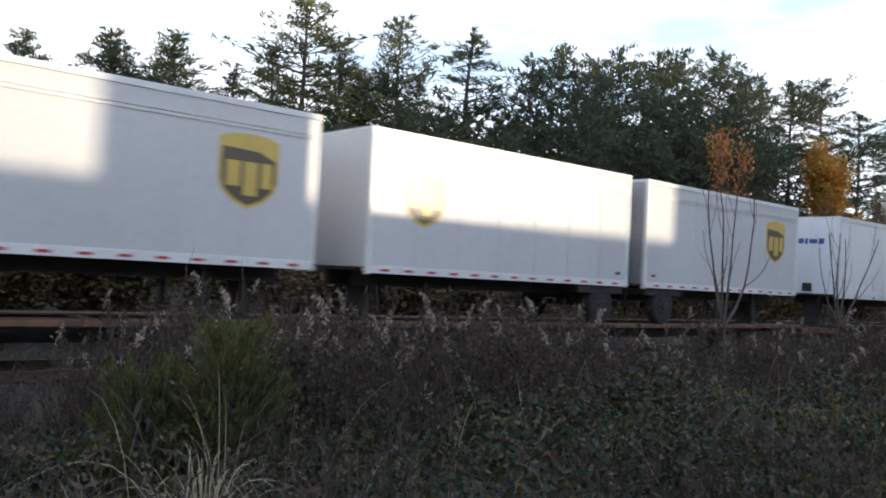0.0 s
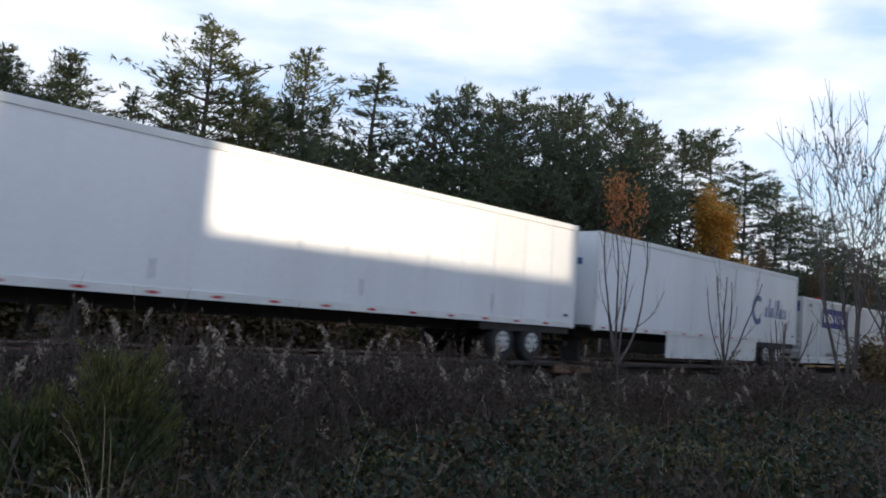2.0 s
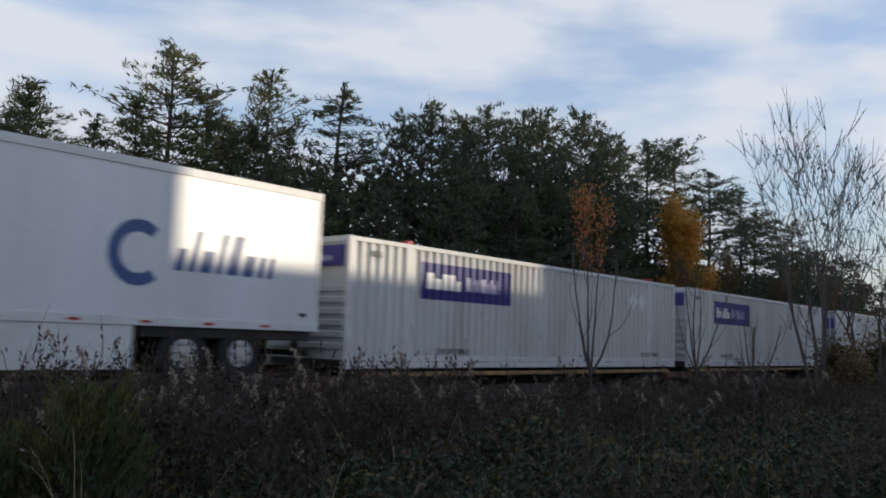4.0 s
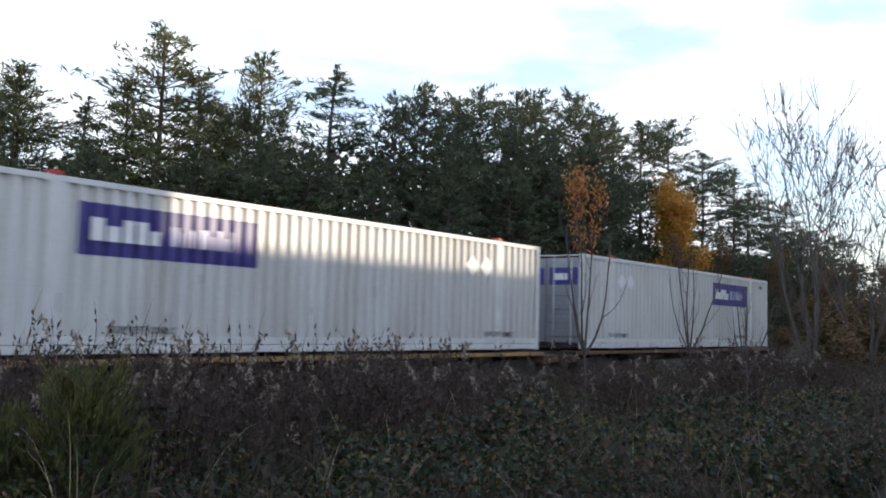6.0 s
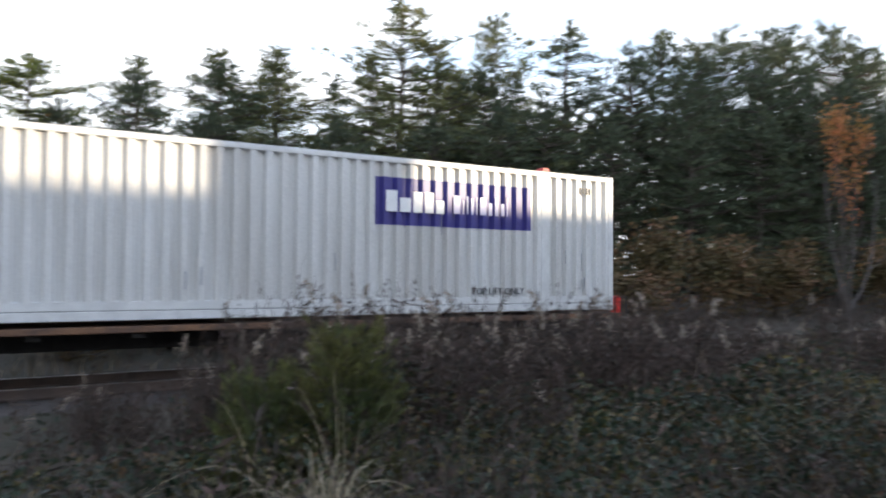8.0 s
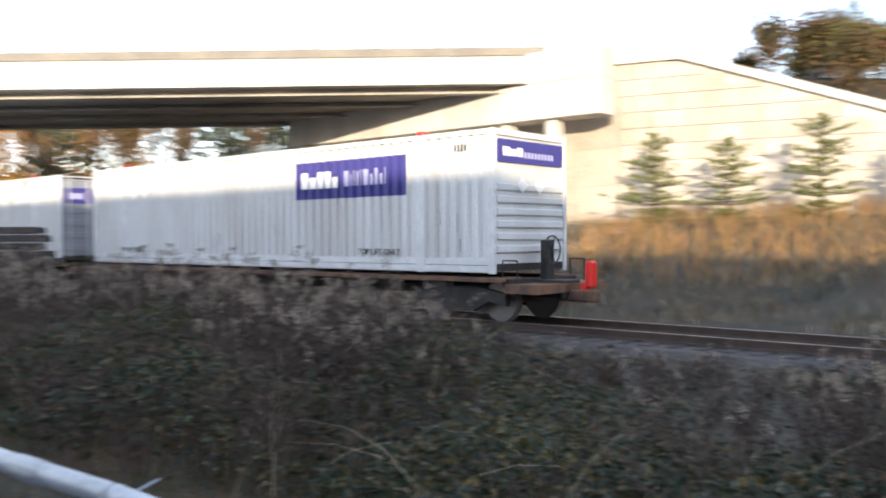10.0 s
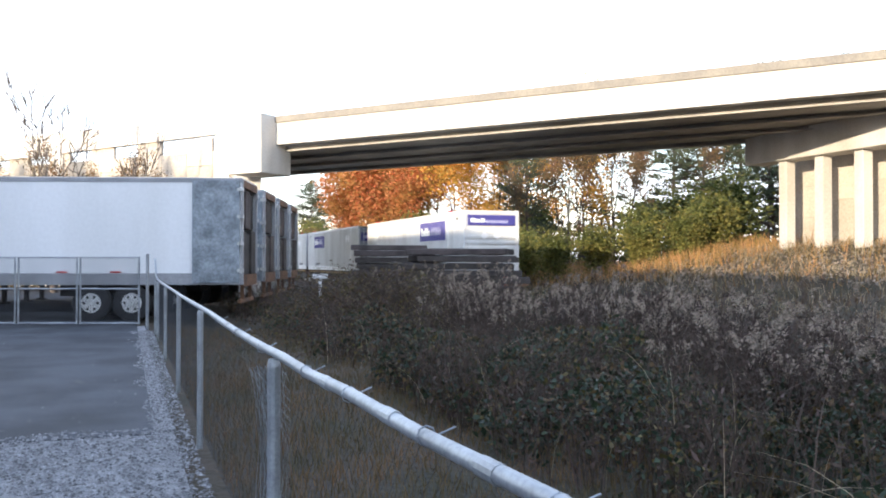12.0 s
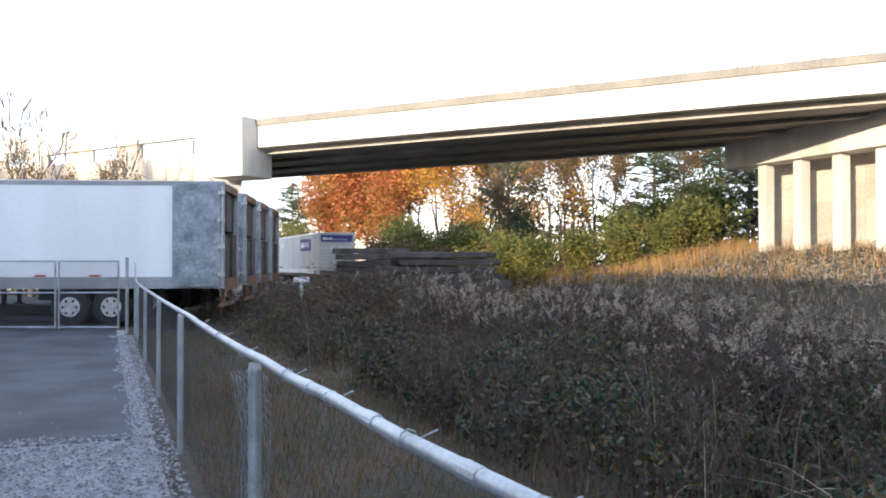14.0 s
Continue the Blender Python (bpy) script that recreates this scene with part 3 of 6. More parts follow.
def container(words=True):
    c = thing("container", "white corrugated intermodal container with a blue sign panel", "container", group="containers on the train")
    hw = CON_W / 2
    for side in (-1, 1):
        for a, b in ((0.12, 1.86), (2.10, CON_L - 2.10), (CON_L - 1.86, CON_L - 0.12)):
            part("side_panel", corrugated(a, b, CON_Z0 + 0.30, CON_Z1 - 0.10, side=side), CONTAINER, c)
        ys = sorted((side * hw, side * (hw - 0.10)))
        for x0, x1 in ((0.0, 0.16), (1.86, 2.10), (CON_L - 2.10, CON_L - 1.86), (CON_L - 0.16, CON_L)):
            part("post", boxes((x0, x1, ys[0], ys[1], CON_Z0, CON_Z1), bevel=0.012), RAIL_PAINT, c)
        part("bottom_rail", boxes((0.16, CON_L - 0.16, *sorted((side * (hw - 0.004), side * (hw - 0.10))), CON_Z0 + 0.02, CON_Z0 + 0.16), (0.16, CON_L - 0.16, *sorted((side * (hw - 0.02), side * (hw - 0.10))), CON_Z0 + 0.17, CON_Z0 + 0.31), bevel=0.01), RAIL_PAINT, c)
        part("top_rail", boxes((0.16, CON_L - 0.16, *sorted((side * (hw - 0.003), side * (hw - 0.09))), CON_Z1 - 0.11, CON_Z1 - 0.006), bevel=0.01), RAIL_PAINT, c)
        for x in (1.98, CON_L - 1.98):
            part("lift_cap", boxes((x - 0.09, x + 0.09, *sorted((side * (hw + 0.004), side * (hw - 0.2))), CON_Z1 - 0.02, CON_Z1 + 0.07), bevel=0.01), RED_CAP, c, "red lifting cap")
        yf = side * (hw - 0.002)
        rib = (CON_L - 4.2) / round((CON_L - 4.2) / 0.285)       # the sign begins and ends on a rib
        sx0, sx1 = 2.10 + rib, 2.10 + 14 * rib
        brand_sign(c, sx0, sx1, CON_Z1 - 1.25, CON_Z1 - 0.37, yf, side)
        for x in (CON_L - 2.55, CON_L - 3.15):
            bm = bmesh.new()
            prism(bm, [(x, 2.86), (x + 0.28, 3.14), (x, 3.42), (x - 0.28, 3.14)], *sorted((yf, yf + side * 0.006)))
            part("placard", bm, SIGN_WHITE, c, "white diamond placard")
        for x in (3.0, CON_L - 2.6) if words else ():
            m = pose(x if side < 0 else x + 0.9, side * (hw + 0.003), CON_Z0 + 0.36, 90, 0, 0 if side < 0 else 180)
            text_part("lettering", "TOP LIFT ONLY", 0.19, BLACK_PAINT, c, m)
        for k in range(4):
            part("code_bar", boxes((0.7 + k * 0.09, 0.75 + k * 0.09, *sorted((yf, yf + side * 0.005)), CON_Z1 - 0.42, CON_Z1 - 0.28)), BLACK_PAINT, c)
    rnd = random.Random(9)
    for side in (-1, 1):
        for _ in range(9):
            x, z, h = rnd.uniform(0.6, CON_L - 0.6), rnd.uniform(CON_Z0 + 0.35, CON_Z0 + 1.5), rnd.uniform(0.1, 0.42)
            part("scuff_mark", boxes((x, x + rnd.uniform(0.012, 0.03), *sorted((side * (hw - 0.013), side * (hw - 0.008))), z, z + h)), GREY_END, c, "dark scuffed dent")
    part("roof", boxes((0.05, CON_L - 0.05, -hw + 0.08, hw - 0.08, CON_Z1 - 0.06, CON_Z1 - 0.02)), CONTAINER, c)
    part("floor", boxes((0.05, CON_L - 0.05, -hw + 0.08, hw - 0.08, CON_Z0 + 0.05, CON_Z0 + 0.2)), DARK_STEEL, c)
    # closed end with level ribs, at x = 0
    part("end_panel", boxes((0.05, 0.08, -hw + 0.09, hw - 0.09, CON_Z0 + 0.2, CON_Z1 - 0.1)), CONTAINER, c)
    for k in range(6):
        z = CON_Z0 + 0.42 + k * 0.25
        part("end_rib", boxes((0.0, 0.05, -hw + 0.12, hw - 0.12, z, z + 0.15), bevel=0.02), CONTAINER, c)
    part("header", boxes((0.0, 0.09, -hw + 0.1, hw - 0.1, CON_Z1 - 0.13, CON_Z1 - 0.008)), RAIL_PAINT, c)
    e = part("end_sign", boxes((-0.004, 0.05, -hw + 0.18, hw - 0.18, CON_Z1 - 0.66, CON_Z1 - 0.2)), BLUE_SIGN, c, "dark blue end sign")
    for y0, y1, z0, z1 in ((0.55, 1.0, .16, .30), (0.75, 1.0, .30, .34), (0.33, 0.52, .16, .34)):
        part("emblem_block", boxes((-0.01, -0.004, y0, y1, CON_Z1 - 0.66 + z0 - 0.03, CON_Z1 - 0.66 + z1 - 0.03)), SIGN_WHITE, e)
    part("lettering_bar", boxes(*[(-0.01, -0.004, 0.2 - k * 0.12, 0.28 - k * 0.12, CON_Z1 - 0.55, CON_Z1 - 0.43) for k in range(9)]), SIGN_LILAC, e)
    for y in (-0.25, 0.35):
        bm = bmesh.new()
        prism(bm, [(y - 0.2, 2.78), (y, 2.95), (y + 0.2, 2.78), (y, 2.61)], 0, 0.006)
        bmesh.ops.transform(bm, matrix=Matrix(((0, 1, 0, -0.012), (1, 0, 0, 0), (0, 0, 1, 0), (0, 0, 0, 1))), verts=bm.verts[:])
        part("placard", bm, SIGN_WHITE, c, "white diamond placard")
    # door end, at x = CON_L
    for s in (-1, 1):
        y0, y1 = sorted((s * 0.015, s * (hw - 0.1)))
        d = part("door", boxes((CON_L - 0.09, CON_L - 0.03, y0, y1, CON_Z0 + 0.18, CON_Z1 - 0.12)), GREY_END, c, "grey steel door leaf")
        part("sign_panel", boxes((CON_L - 0.03, CON_L - 0.022, y0 + 0.1, y1 - 0.06, CON_Z1 - 0.95, CON_Z1 - 0.42)), BLUE_SIGN, d)
        part("emblem_block", boxes((CON_L - 0.022, CON_L - 0.016, y0 + 0.25, y0 + 0.75, CON_Z1 - 0.8, CON_Z1 - 0.6)), SIGN_WHITE if s > 0 else SIGN_LILAC, d)
        for k in range(2):
            bm = bmesh.new()
            y = s * (0.3 + k * 0.62)
            tube(bm, (CON_L + 0.0, y, CON_Z0 + 0.1), (CON_L + 0.0, y, CON_Z1 - 0.06), 0.02)
            part("locking_bar", bm, RAIL_PAINT, d)
        for k in range(4):
            z = CON_Z0 + 0.35 + k * 0.42
            part("door_rib", boxes((CON_L - 0.03, CON_L - 0.005, y0 + 0.08, y1 - 0.08, z, z + 0.2), bevel=0.01), GREY_END, d)
    return c


def tyre_wheel(parent, x, y, z, r, side, rim=None):
    bm = bmesh.new()
    tube(bm, (x, y - 0.14, z), (x, y + 0.14, z), r, sides=28)
    bmesh.ops.bevel(bm, geom=[e for e in bm.edges if abs(e.verts[0].co.y - e.verts[1].co.y) < 1e-4], offset=0.035, segments=2, affect="EDGES")
    w = part("tyre", bm, RUBBER, parent)
    bm = bmesh.new()
    yo = y + side * 0.145
    tube(bm, (x, yo - side * 0.06, z), (x, yo + side * 0.004, z), r * 0.56, r * 0.52, sides=24)
    tube(bm, (x, yo, z), (x, yo + side * 0.05, z), r * 0.2, r * 0.17, sides=12)
    part("rim", bm, rim or RIM, w, "" if rim else "pale wheel rim")
    for k in range(6):
        a = k * math.tau / 6
        cx, cz = x + math.cos(a) * r * 0.36, z + math.sin(a) * r * 0.36
        bm = bmesh.new()
        tube(bm, (cx, yo, cz), (cx, yo + side * 0.012, cz), r * 0.075, sides=8)
        part("rim_hole", bm, RUBBER, w)
    return w


def shield(parent, xc, zc, y, side):
    """Gold bordered brown shield emblem with plain gold strokes."""
    def outline(k):
        w, h = 0.59 * k, 0.66 * k
        pts = [(-w, h * 0.86), (-w * 0.5, h * 0.98), (0, h), (w * 0.5, h * 0.98), (w, h * 0.86), (w, -h * 0.25), (w * 0.86, -h * 0.55), (w * 0.5, -h * 0.82), (0, -h), (-w * 0.5, -h * 0.82), (-w * 0.86, -h * 0.55), (-w, -h * 0.25)]
        return [(xc + a, zc + b) for a, b in pts]
    bm = bmesh.new()
    prism(bm, outline(1.0), *sorted((y, y + side * 0.004)))
    e = part("shield_emblem", bm, GOLD_LOGO, parent, "gold and brown shield emblem")
    bm = bmesh.new()
    prism(bm, [(xc - 0.53, zc + 0.22), (xc - 0.2, zc + 0.36), (xc + 0.53, zc + 0.40)] + outline(0.9)[5:], *sorted((y + side * 0.004, y + side * 0.007)))
    part("emblem_field", bm, BROWN_LOGO, e, "brown field")
    y0, y1 = sorted((y + side * 0.007, y + side * 0.010))
    s = -side
    strokes = [(-.44, -.17, -.27, .17), (-.10, .17, -.42, .17), (.25, .46, -.27, .17)]
    for a, b, c0, c1 in strokes:
        xa, xb = sorted((xc + s * a, xc + s * b))
        part("emblem_stroke", boxes((xa, xb, y0, y1, zc + c0, zc + c1)), GOLD_LOGO, e)
    return e


TR_Z0, TR_Z1 = 1.76, 4.66


def trailer(kind, length, tandem, z0=TR_Z0, z1=TR_Z1):
    """A van trailer: nose at x = 0, doors and wheels at x = length."""
    label = {"parcel": "silver parcel trailer with a shield emblem", "plain": "plain white van trailer with dark nose lettering", "script": "white van trailer with blue script lettering"}[kind]
    tr = thing("van_trailer", label, "trailer", group="trailers on the train")
    skin = ALUM if kind == "parcel" else WHITE_SKIN
    hw = 1.295
    bm = boxes((0.03, length - 0.03, -hw + 0.02, hw - 0.02, z0 + 0.12, z1 - 0.05))
    part("body", bm, skin, tr)
    part("nose", boxes((0.0, 0.03, -hw + 0.1, hw - 0.1, z0 + 0.12, z1 - 0.1), bevel=0.006), skin, tr, "flat front wall")
    n = max(4, round(length / 1.22))
    for side in (-1, 1):
        a, b = sorted((side * (hw - 0.02), side * (hw + 0.003)))
        part("bottom_rail", boxes((0.0, length, a, b, z0, z0 + 0.16), bevel=0.004), WHITE_TRIM, tr)
        part("top_rail", boxes((0.0, length, a, b, z1 - 0.17 if kind != "parcel" else z1 - 0.13, z1 - 0.02), bevel=0.004), WHITE_TRIM, tr)
        if kind == "parcel":
            part("rub_line", boxes((0.03, length - 0.03, a, b - 0.006, z1 - 0.50, z1 - 0.47), (0.03, length - 0.03, a, b - 0.006, z1 - 0.43, z1 - 0.41)), RIM, tr, "pale raised line")
        for x in (0.0, length - 0.10):
            part("corner_post", boxes((x, x + 0.10, *sorted((side * (hw - 0.12), side * (hw + 0.004))), z0 - 0.03, z1 - 0.01), bevel=0.02), WHITE_TRIM, tr)
        for i in range(1, n):
            x = i * length / n
            part("panel_seam", boxes((x - 0.008, x + 0.008, a, b - 0.018, z0 + 0.16, z1 - 0.17)), skin, tr)
        k = 0
        x = 0.35
        while x < length - 0.4:
            part("reflector", boxes((x, x + 0.22, *sorted((side * (hw + 0.003), side * (hw + 0.006))), z0 + 0.045, z0 + 0.095)), RED_TAPE, tr, "red reflector strip")
            x += 0.62 if kind == "parcel" else 1.3
        part("side_lamp", boxes((length - 0.5, length - 0.34, *sorted((side * (hw - 0.02), side * (hw + 0.006))), z0 + 0.30, z0 + 0.36)), BLACK_PAINT, tr)
        if kind == "parcel":
            shield(tr, 1.45, z1 - 1.25, side * (hw - 0.018), side)
        if kind == "plain":
            for cx, cz in ((3.0, 0.45), (7.9, 0.5), (12.4, 0.5)):
                part("scuff", boxes((cx, cx + 0.04, *sorted((side * (hw - 0.021), side * (hw - 0.014))), z0 + cz - 0.15, z0 + cz + 0.2)), GREY_END, tr)
        if kind == "script":
            y0, y1 = sorted((side * (hw - 0.02), side * (hw - 0.014)))
            s = -side
            x = length - 4.3 if s > 0 else length - 1.6
            ring = bmesh.new()
            cx, cz = x + s * 0.1, z0 + 1.25
            for k in range(13):
                a0, a1 = radians(50 + k * 20), radians(50 + (k + 1) * 20)
                quad = [(cx + s * math.cos(a0) * 0.58, cz + math.sin(a0) * 0.58), (cx + s * math.cos(a1) * 0.58, cz + math.sin(a1) * 0.58), (cx + s * math.cos(a1) * 0.36, cz + math.sin(a1) * 0.36), (cx + s * math.cos(a0) * 0.36, cz + math.sin(a0) * 0.36)]
                prism(ring, quad, y0, y1)
            part("ring_emblem", ring, NAVY, tr, "open navy ring emblem")
            strokes = [(.80, .98, .05, .45), (1.10, 1.22, .05, .8), (1.34, 1.58, .05, .45), (1.70, 1.82, .05, .8), (1.94, 2.18, .05, .8), (2.30, 2.54, .05, .45), (2.66, 2.78, .05, .45), (2.9, 3.02, .05, .45)]
            for u0, u1, v0, v1 in strokes:
                lean = 0.22
                bm = bmesh.new()
                prism(bm, [(x + s * (u0 + lean * v0), z0 + 0.95 + v0), (x + s * (u1 + lean * v0), z0 + 0.95 + v0), (x + s * (u1 + lean * v1), z0 + 0.95 + v1), (x + s * (u0 + lean * v1), z0 + 0.95 + v1)], y0, y1)
                part("lettering_block", bm, NAVY, tr)
    part("roof", boxes((0.02, length - 0.02, -hw + 0.04, hw - 0.04, z1 - 0.05, z1 - 0.015)), WHITE_TRIM, tr)
    if kind != "parcel":
        for u0, u1, v0, v1 in ((-.75, -.55, .1, .3), (-.5, -.2, .12, .28), (-.15, -.05, .1, .3), (0, .2, .12, .3), (.25, .55, .2, .3)):
            part("nose_lettering", boxes((-0.006, 0.0, u0, u1, z1 - 1.1 + v0, z1 - 1.1 + v1)), NAVY, tr)
        part("nose_plate", boxes((-0.05, 0.0, -0.35, 0.0, z0 + 0.2, z0 + 0.5), bevel=0.02), DARK_STEEL, tr)
        bm = bmesh.new()
        prism(bm, [(0.7, z0 + 0.8), (0.95, z0 + 1.05), (0.7, z0 + 1.3), (0.45, z0 + 1.05)], 0, 0.006)
        bmesh.ops.transform(bm, matrix=Matrix(((0, 1, 0, -0.007), (1, 0, 0, 0), (0, 0, 1, 0), (0, 0, 0, 1))), verts=bm.verts[:])
        part("nose_diamond", bm, GREY_END, tr)
    for s in (-1, 1):
        d = part("door", boxes((length - 0.03, length + 0.02, *sorted((s * 0.01, s * (hw - 0.1))), z0 + 0.1, z1 - 0.1)), GREY_END if kind == "parcel" else skin, tr)
        bm = bmesh.new()
        tube(bm, (length + 0.05, s * 0.4, z0 + 0.05), (length + 0.05, s * 0.4, z1 - 0.1), 0.018)
        part("locking_bar", bm, RIM, d)
    # running gear
    deck = 0.80
    axles = [length - 1.0] if not tandem else [length - 1.9, length - 3.15]
    for x in axles:
        for side in (-1, 1):
            tyre_wheel(tr, x, side * (hw - 0.2), deck + 0.49, 0.49, side, DARK_STEEL if kind == "parcel" else None)
        part("axle", boxes((x - 0.07, x + 0.07, -hw + 0.3, hw - 0.3, deck + 0.42, deck + 0.56)), DARK_STEEL, tr)
    part("bogie_frame", boxes((min(axles) - 0.8, max(axles) + 0.7, -0.55, 0.55, deck + 0.6, z0 + 0.02)), DARK_STEEL, tr)
    part("slider_box", boxes((min(axles) - 0.9, length - 0.15, -hw + 0.06, hw - 0.06, z0 - 0.20, z0 + 0.01), bevel=0.02), DARK_STEEL, tr)
    for y in (-0.5, 0.42):
        part("frame_rail", boxes((0.3, length - 0.9, y, y + 0.08, z0 - 0.26, z0 + 0.05)), DARK_STEEL, tr)
    part("rear_guard", boxes((length - 0.12, length - 0.02, -1.1, 1.1, deck + 0.45, deck + 0.57), (length - 0.12, length - 0.02, -0.7, -0.6, deck + 0.57, z0), (length - 0.12, length - 0.02, 0.6, 0.7, deck + 0.57, z0)), DARK_STEEL, tr)
    for side in (-1, 1):
        part("landing_leg", boxes((1.9, 2.02, *sorted((side * 0.75, side * 0.87)), deck + 0.22, z0 + 0.02), (1.8, 2.12, *sorted((side * 0.68, side * 0.94)), deck + 0.18, deck + 0.22)), DARK_STEEL, tr)
    part("hitch_stand", boxes((0.72, 0.92, -0.30, 0.30, deck, z0 + 0.02), (0.60, 1.05, -0.36, 0.36, z0 - 0.10, z0 + 0.01), bevel=0.01), DARK_STEEL, tr)
    if kind == "script":
        for side in (-1, 1):
            part("side_skirt", boxes((4.5, length - 4.2, *sorted((side * (hw - 0.05), side * (hw - 0.02))), z0 - 0.75, z0)), WHITE_TRIM, tr, "white side skirt")
    return tr


WHEEL_R = 0.42


def wheelset(parent, x):
    bm = bmesh.new()
    tube(bm, (0, -0.95, 0), (0, 0.95, 0), 0.075, sides=10)
    ws = part("wheelset", bm, RUST, parent)
    for s in (-1, 1):
        bm = bmesh.new()
        tube(bm, (0, s * 0.70, 0), (0, s * 0.80, 0), WHEEL_R, sides=28)
        tube(bm, (0, s * 0.66, 0), (0, s * 0.70, 0), WHEEL_R + 0.028, sides=28)
        for k in range(3):
            a = k * math.tau / 3
            tube(bm, (math.cos(a) * 0.25, s * 0.80, math.sin(a) * 0.25), (math.cos(a) * 0.25, s * 0.812, math.sin(a) * 0.25), 0.05, sides=8)
        part("wheel", bm, RAIL_STEEL, ws)
    ws.matrix_basis = pose(x, 0, WHEEL_R)
    WHEELS.append((ws, x))
    return ws


WHEELS = []


def truck(car, x):
    for dx in (-0.86, 0.86):
        wheelset(car, x + dx)
    for s in (-1, 1):
        bm = bmesh.new()
        y0, y1 = sorted((s * 0.92, s * 1.08))
        prism(bm, [(x - 1.2, 0.34), (x - 1.2, 0.58), (x - 0.45, 0.70), (x + 0.45, 0.70), (x + 1.2, 0.58), (x + 1.2, 0.34), (x + 0.75, 0.42), (x + 0.35, 0.2), (x - 0.35, 0.2), (x - 0.75, 0.42)], y0, y1)
        part("side_frame", bm, DARK_STEEL, car)
    part("bolster", boxes((x - 0.25, x + 0.25, -0.95, 0.95, 0.42, 0.72)), DARK_STEEL, car)


def flat_car(x0, x1, deck, sill):
    """A low rail car from x0 to x1 along the train, with its trucks."""
    c = thing("rail_car", "low rusty rail car under the trailers" if deck < 0.85 else "low spine rail car under the containers", "rail car", group="rail cars of the train")
    ln = x1 - x0
    part("spine", boxes((0.15, ln - 0.15, -0.33, 0.33, deck - 0.42, deck - 0.06), bevel=0.02), DARK_STEEL, c)
    for s in (-1, 1):
        part("side_sill", boxes((0.9, ln - 0.9, *sorted((s * 1.30, s * 1.16)), deck - 0.10, deck), bevel=0.012), sill, c, "worn steel side sill")
    n = int(ln / 1.6)
    for i in range(n + 1):
        x = 0.9 + i * (ln - 1.8) / n
        part("cross_bearer", boxes((x - 0.1, x + 0.1, -1.16, 1.16, deck - 0.19, deck - 0.03)), DARK_STEEL, c)
    for s in (-1, 1):
        part("runway", boxes((0.9, ln - 0.9, *sorted((s * 0.62, s * 1.14)), deck - 0.03, deck)), RUST, c)
    for x in (2.2, ln - 2.2):
        truck(c, x)
    for x in (0, ln):
        part("coupler", boxes((x - 0.45, x + 0.45, -0.12, 0.12, 0.42, 0.66), bevel=0.03), RUST, c)
        part("end_platform", boxes((max(0.1, x - 0.9), min(ln - 0.1, x + 0.9), -1.25, 1.25, deck - 0.30, deck - 0.12)), RUST, c)
    return c


def fit_handbrake(c, x):
    """Brake wheel, grab rails and marker on the train's last platform."""
    bm = bmesh.new()
    for k in range(20):
        a, b = k * math.tau / 20, (k + 1) * math.tau / 20
        tube(bm, (x, math.cos(a) * 0.29, 1.45 + math.sin(a) * 0.29), (x, math.cos(b) * 0.29, 1.45 + math.sin(b) * 0.29), 0.016, sides=6)
    for k in range(5):
        a = k * math.tau / 5
        tube(bm, (x, 0, 1.45), (x, math.cos(a) * 0.29, 1.45 + math.sin(a) * 0.29), 0.012, sides=6)
    part("brake_wheel", bm, DARK_STEEL, c)
    part("brake_stand", boxes((x - 0.22, x - 0.02, -0.12, 0.12, 0.8, 1.65), bevel=0.02), DARK_STEEL, c)
    for y in (-1.2, 1.2):
        bm = bmesh.new()
        for dx in (-0.35, 0.0):
            tube(bm, (x + dx, y, 0.8), (x + dx, y, 1.25), 0.015, sides=6)
        tube(bm, (x - 0.35, y, 1.25), (x, y, 1.25), 0.015, sides=6)
        part("grab_rail", bm, DARK_STEEL, c)
    bm = boxes((x + 0.84, x + 1.0, -0.13, 0.13, 0.70, 1.24), bevel=0.04)
    box(bm, x + 0.7, x + 0.86, -0.04, 0.04, 0.6, 0.8)
    part("end_marker", bm, RED_LAMP, c, "bright red end-of-train marker")


def build_train():
    u = trailer("parcel", 8.45, False)
    on_train(u, 10.37, 0)
    on_train(copy_thing(u, Matrix()), 0.72 + 8.45, 180)
    on_train(copy_thing(u, Matrix()), 19.54 + 8.45, 180)
    on_train(trailer("plain", 16.15, True), 31.11, 0)
    on_train(trailer("script", 16.15, True), 48.37, 0)
    c = container()
    on_train(c, 65.32, 0)
    on_train(copy_thing(c, Matrix()), 82.55, 0)
    on_train(copy_thing(c, Matrix()), 101.03 + CON_L, 180)
    for x0, x1, deck, sill in ((0.0, 29.5, 0.80, RUST), (30.4, 47.4, 0.80, DARK_STEEL), (47.7, 64.8, 0.80, DARK_STEEL), (65.0, 81.9, 0.91, YELLOW_RUST), (82.1, 99.9, 0.91, YELLOW_RUST), (100.1, 118.3, 0.91, RUST)):
        car = flat_car(x0, x1, deck, sill)
        if x0 > 100:
            fit_handbrake(car, x1 - x0 - 0.62)
        on_train(car, x0, 0)


build_train()

# ---- fence, gate, parked trailers, timber, lamp ----
FENCE_Y = 0.66


def fence_y(x):
    """The fence turns slightly outward past the near post."""
    return FENCE_Y + 0.028 * max(0.0, x + 4.5)


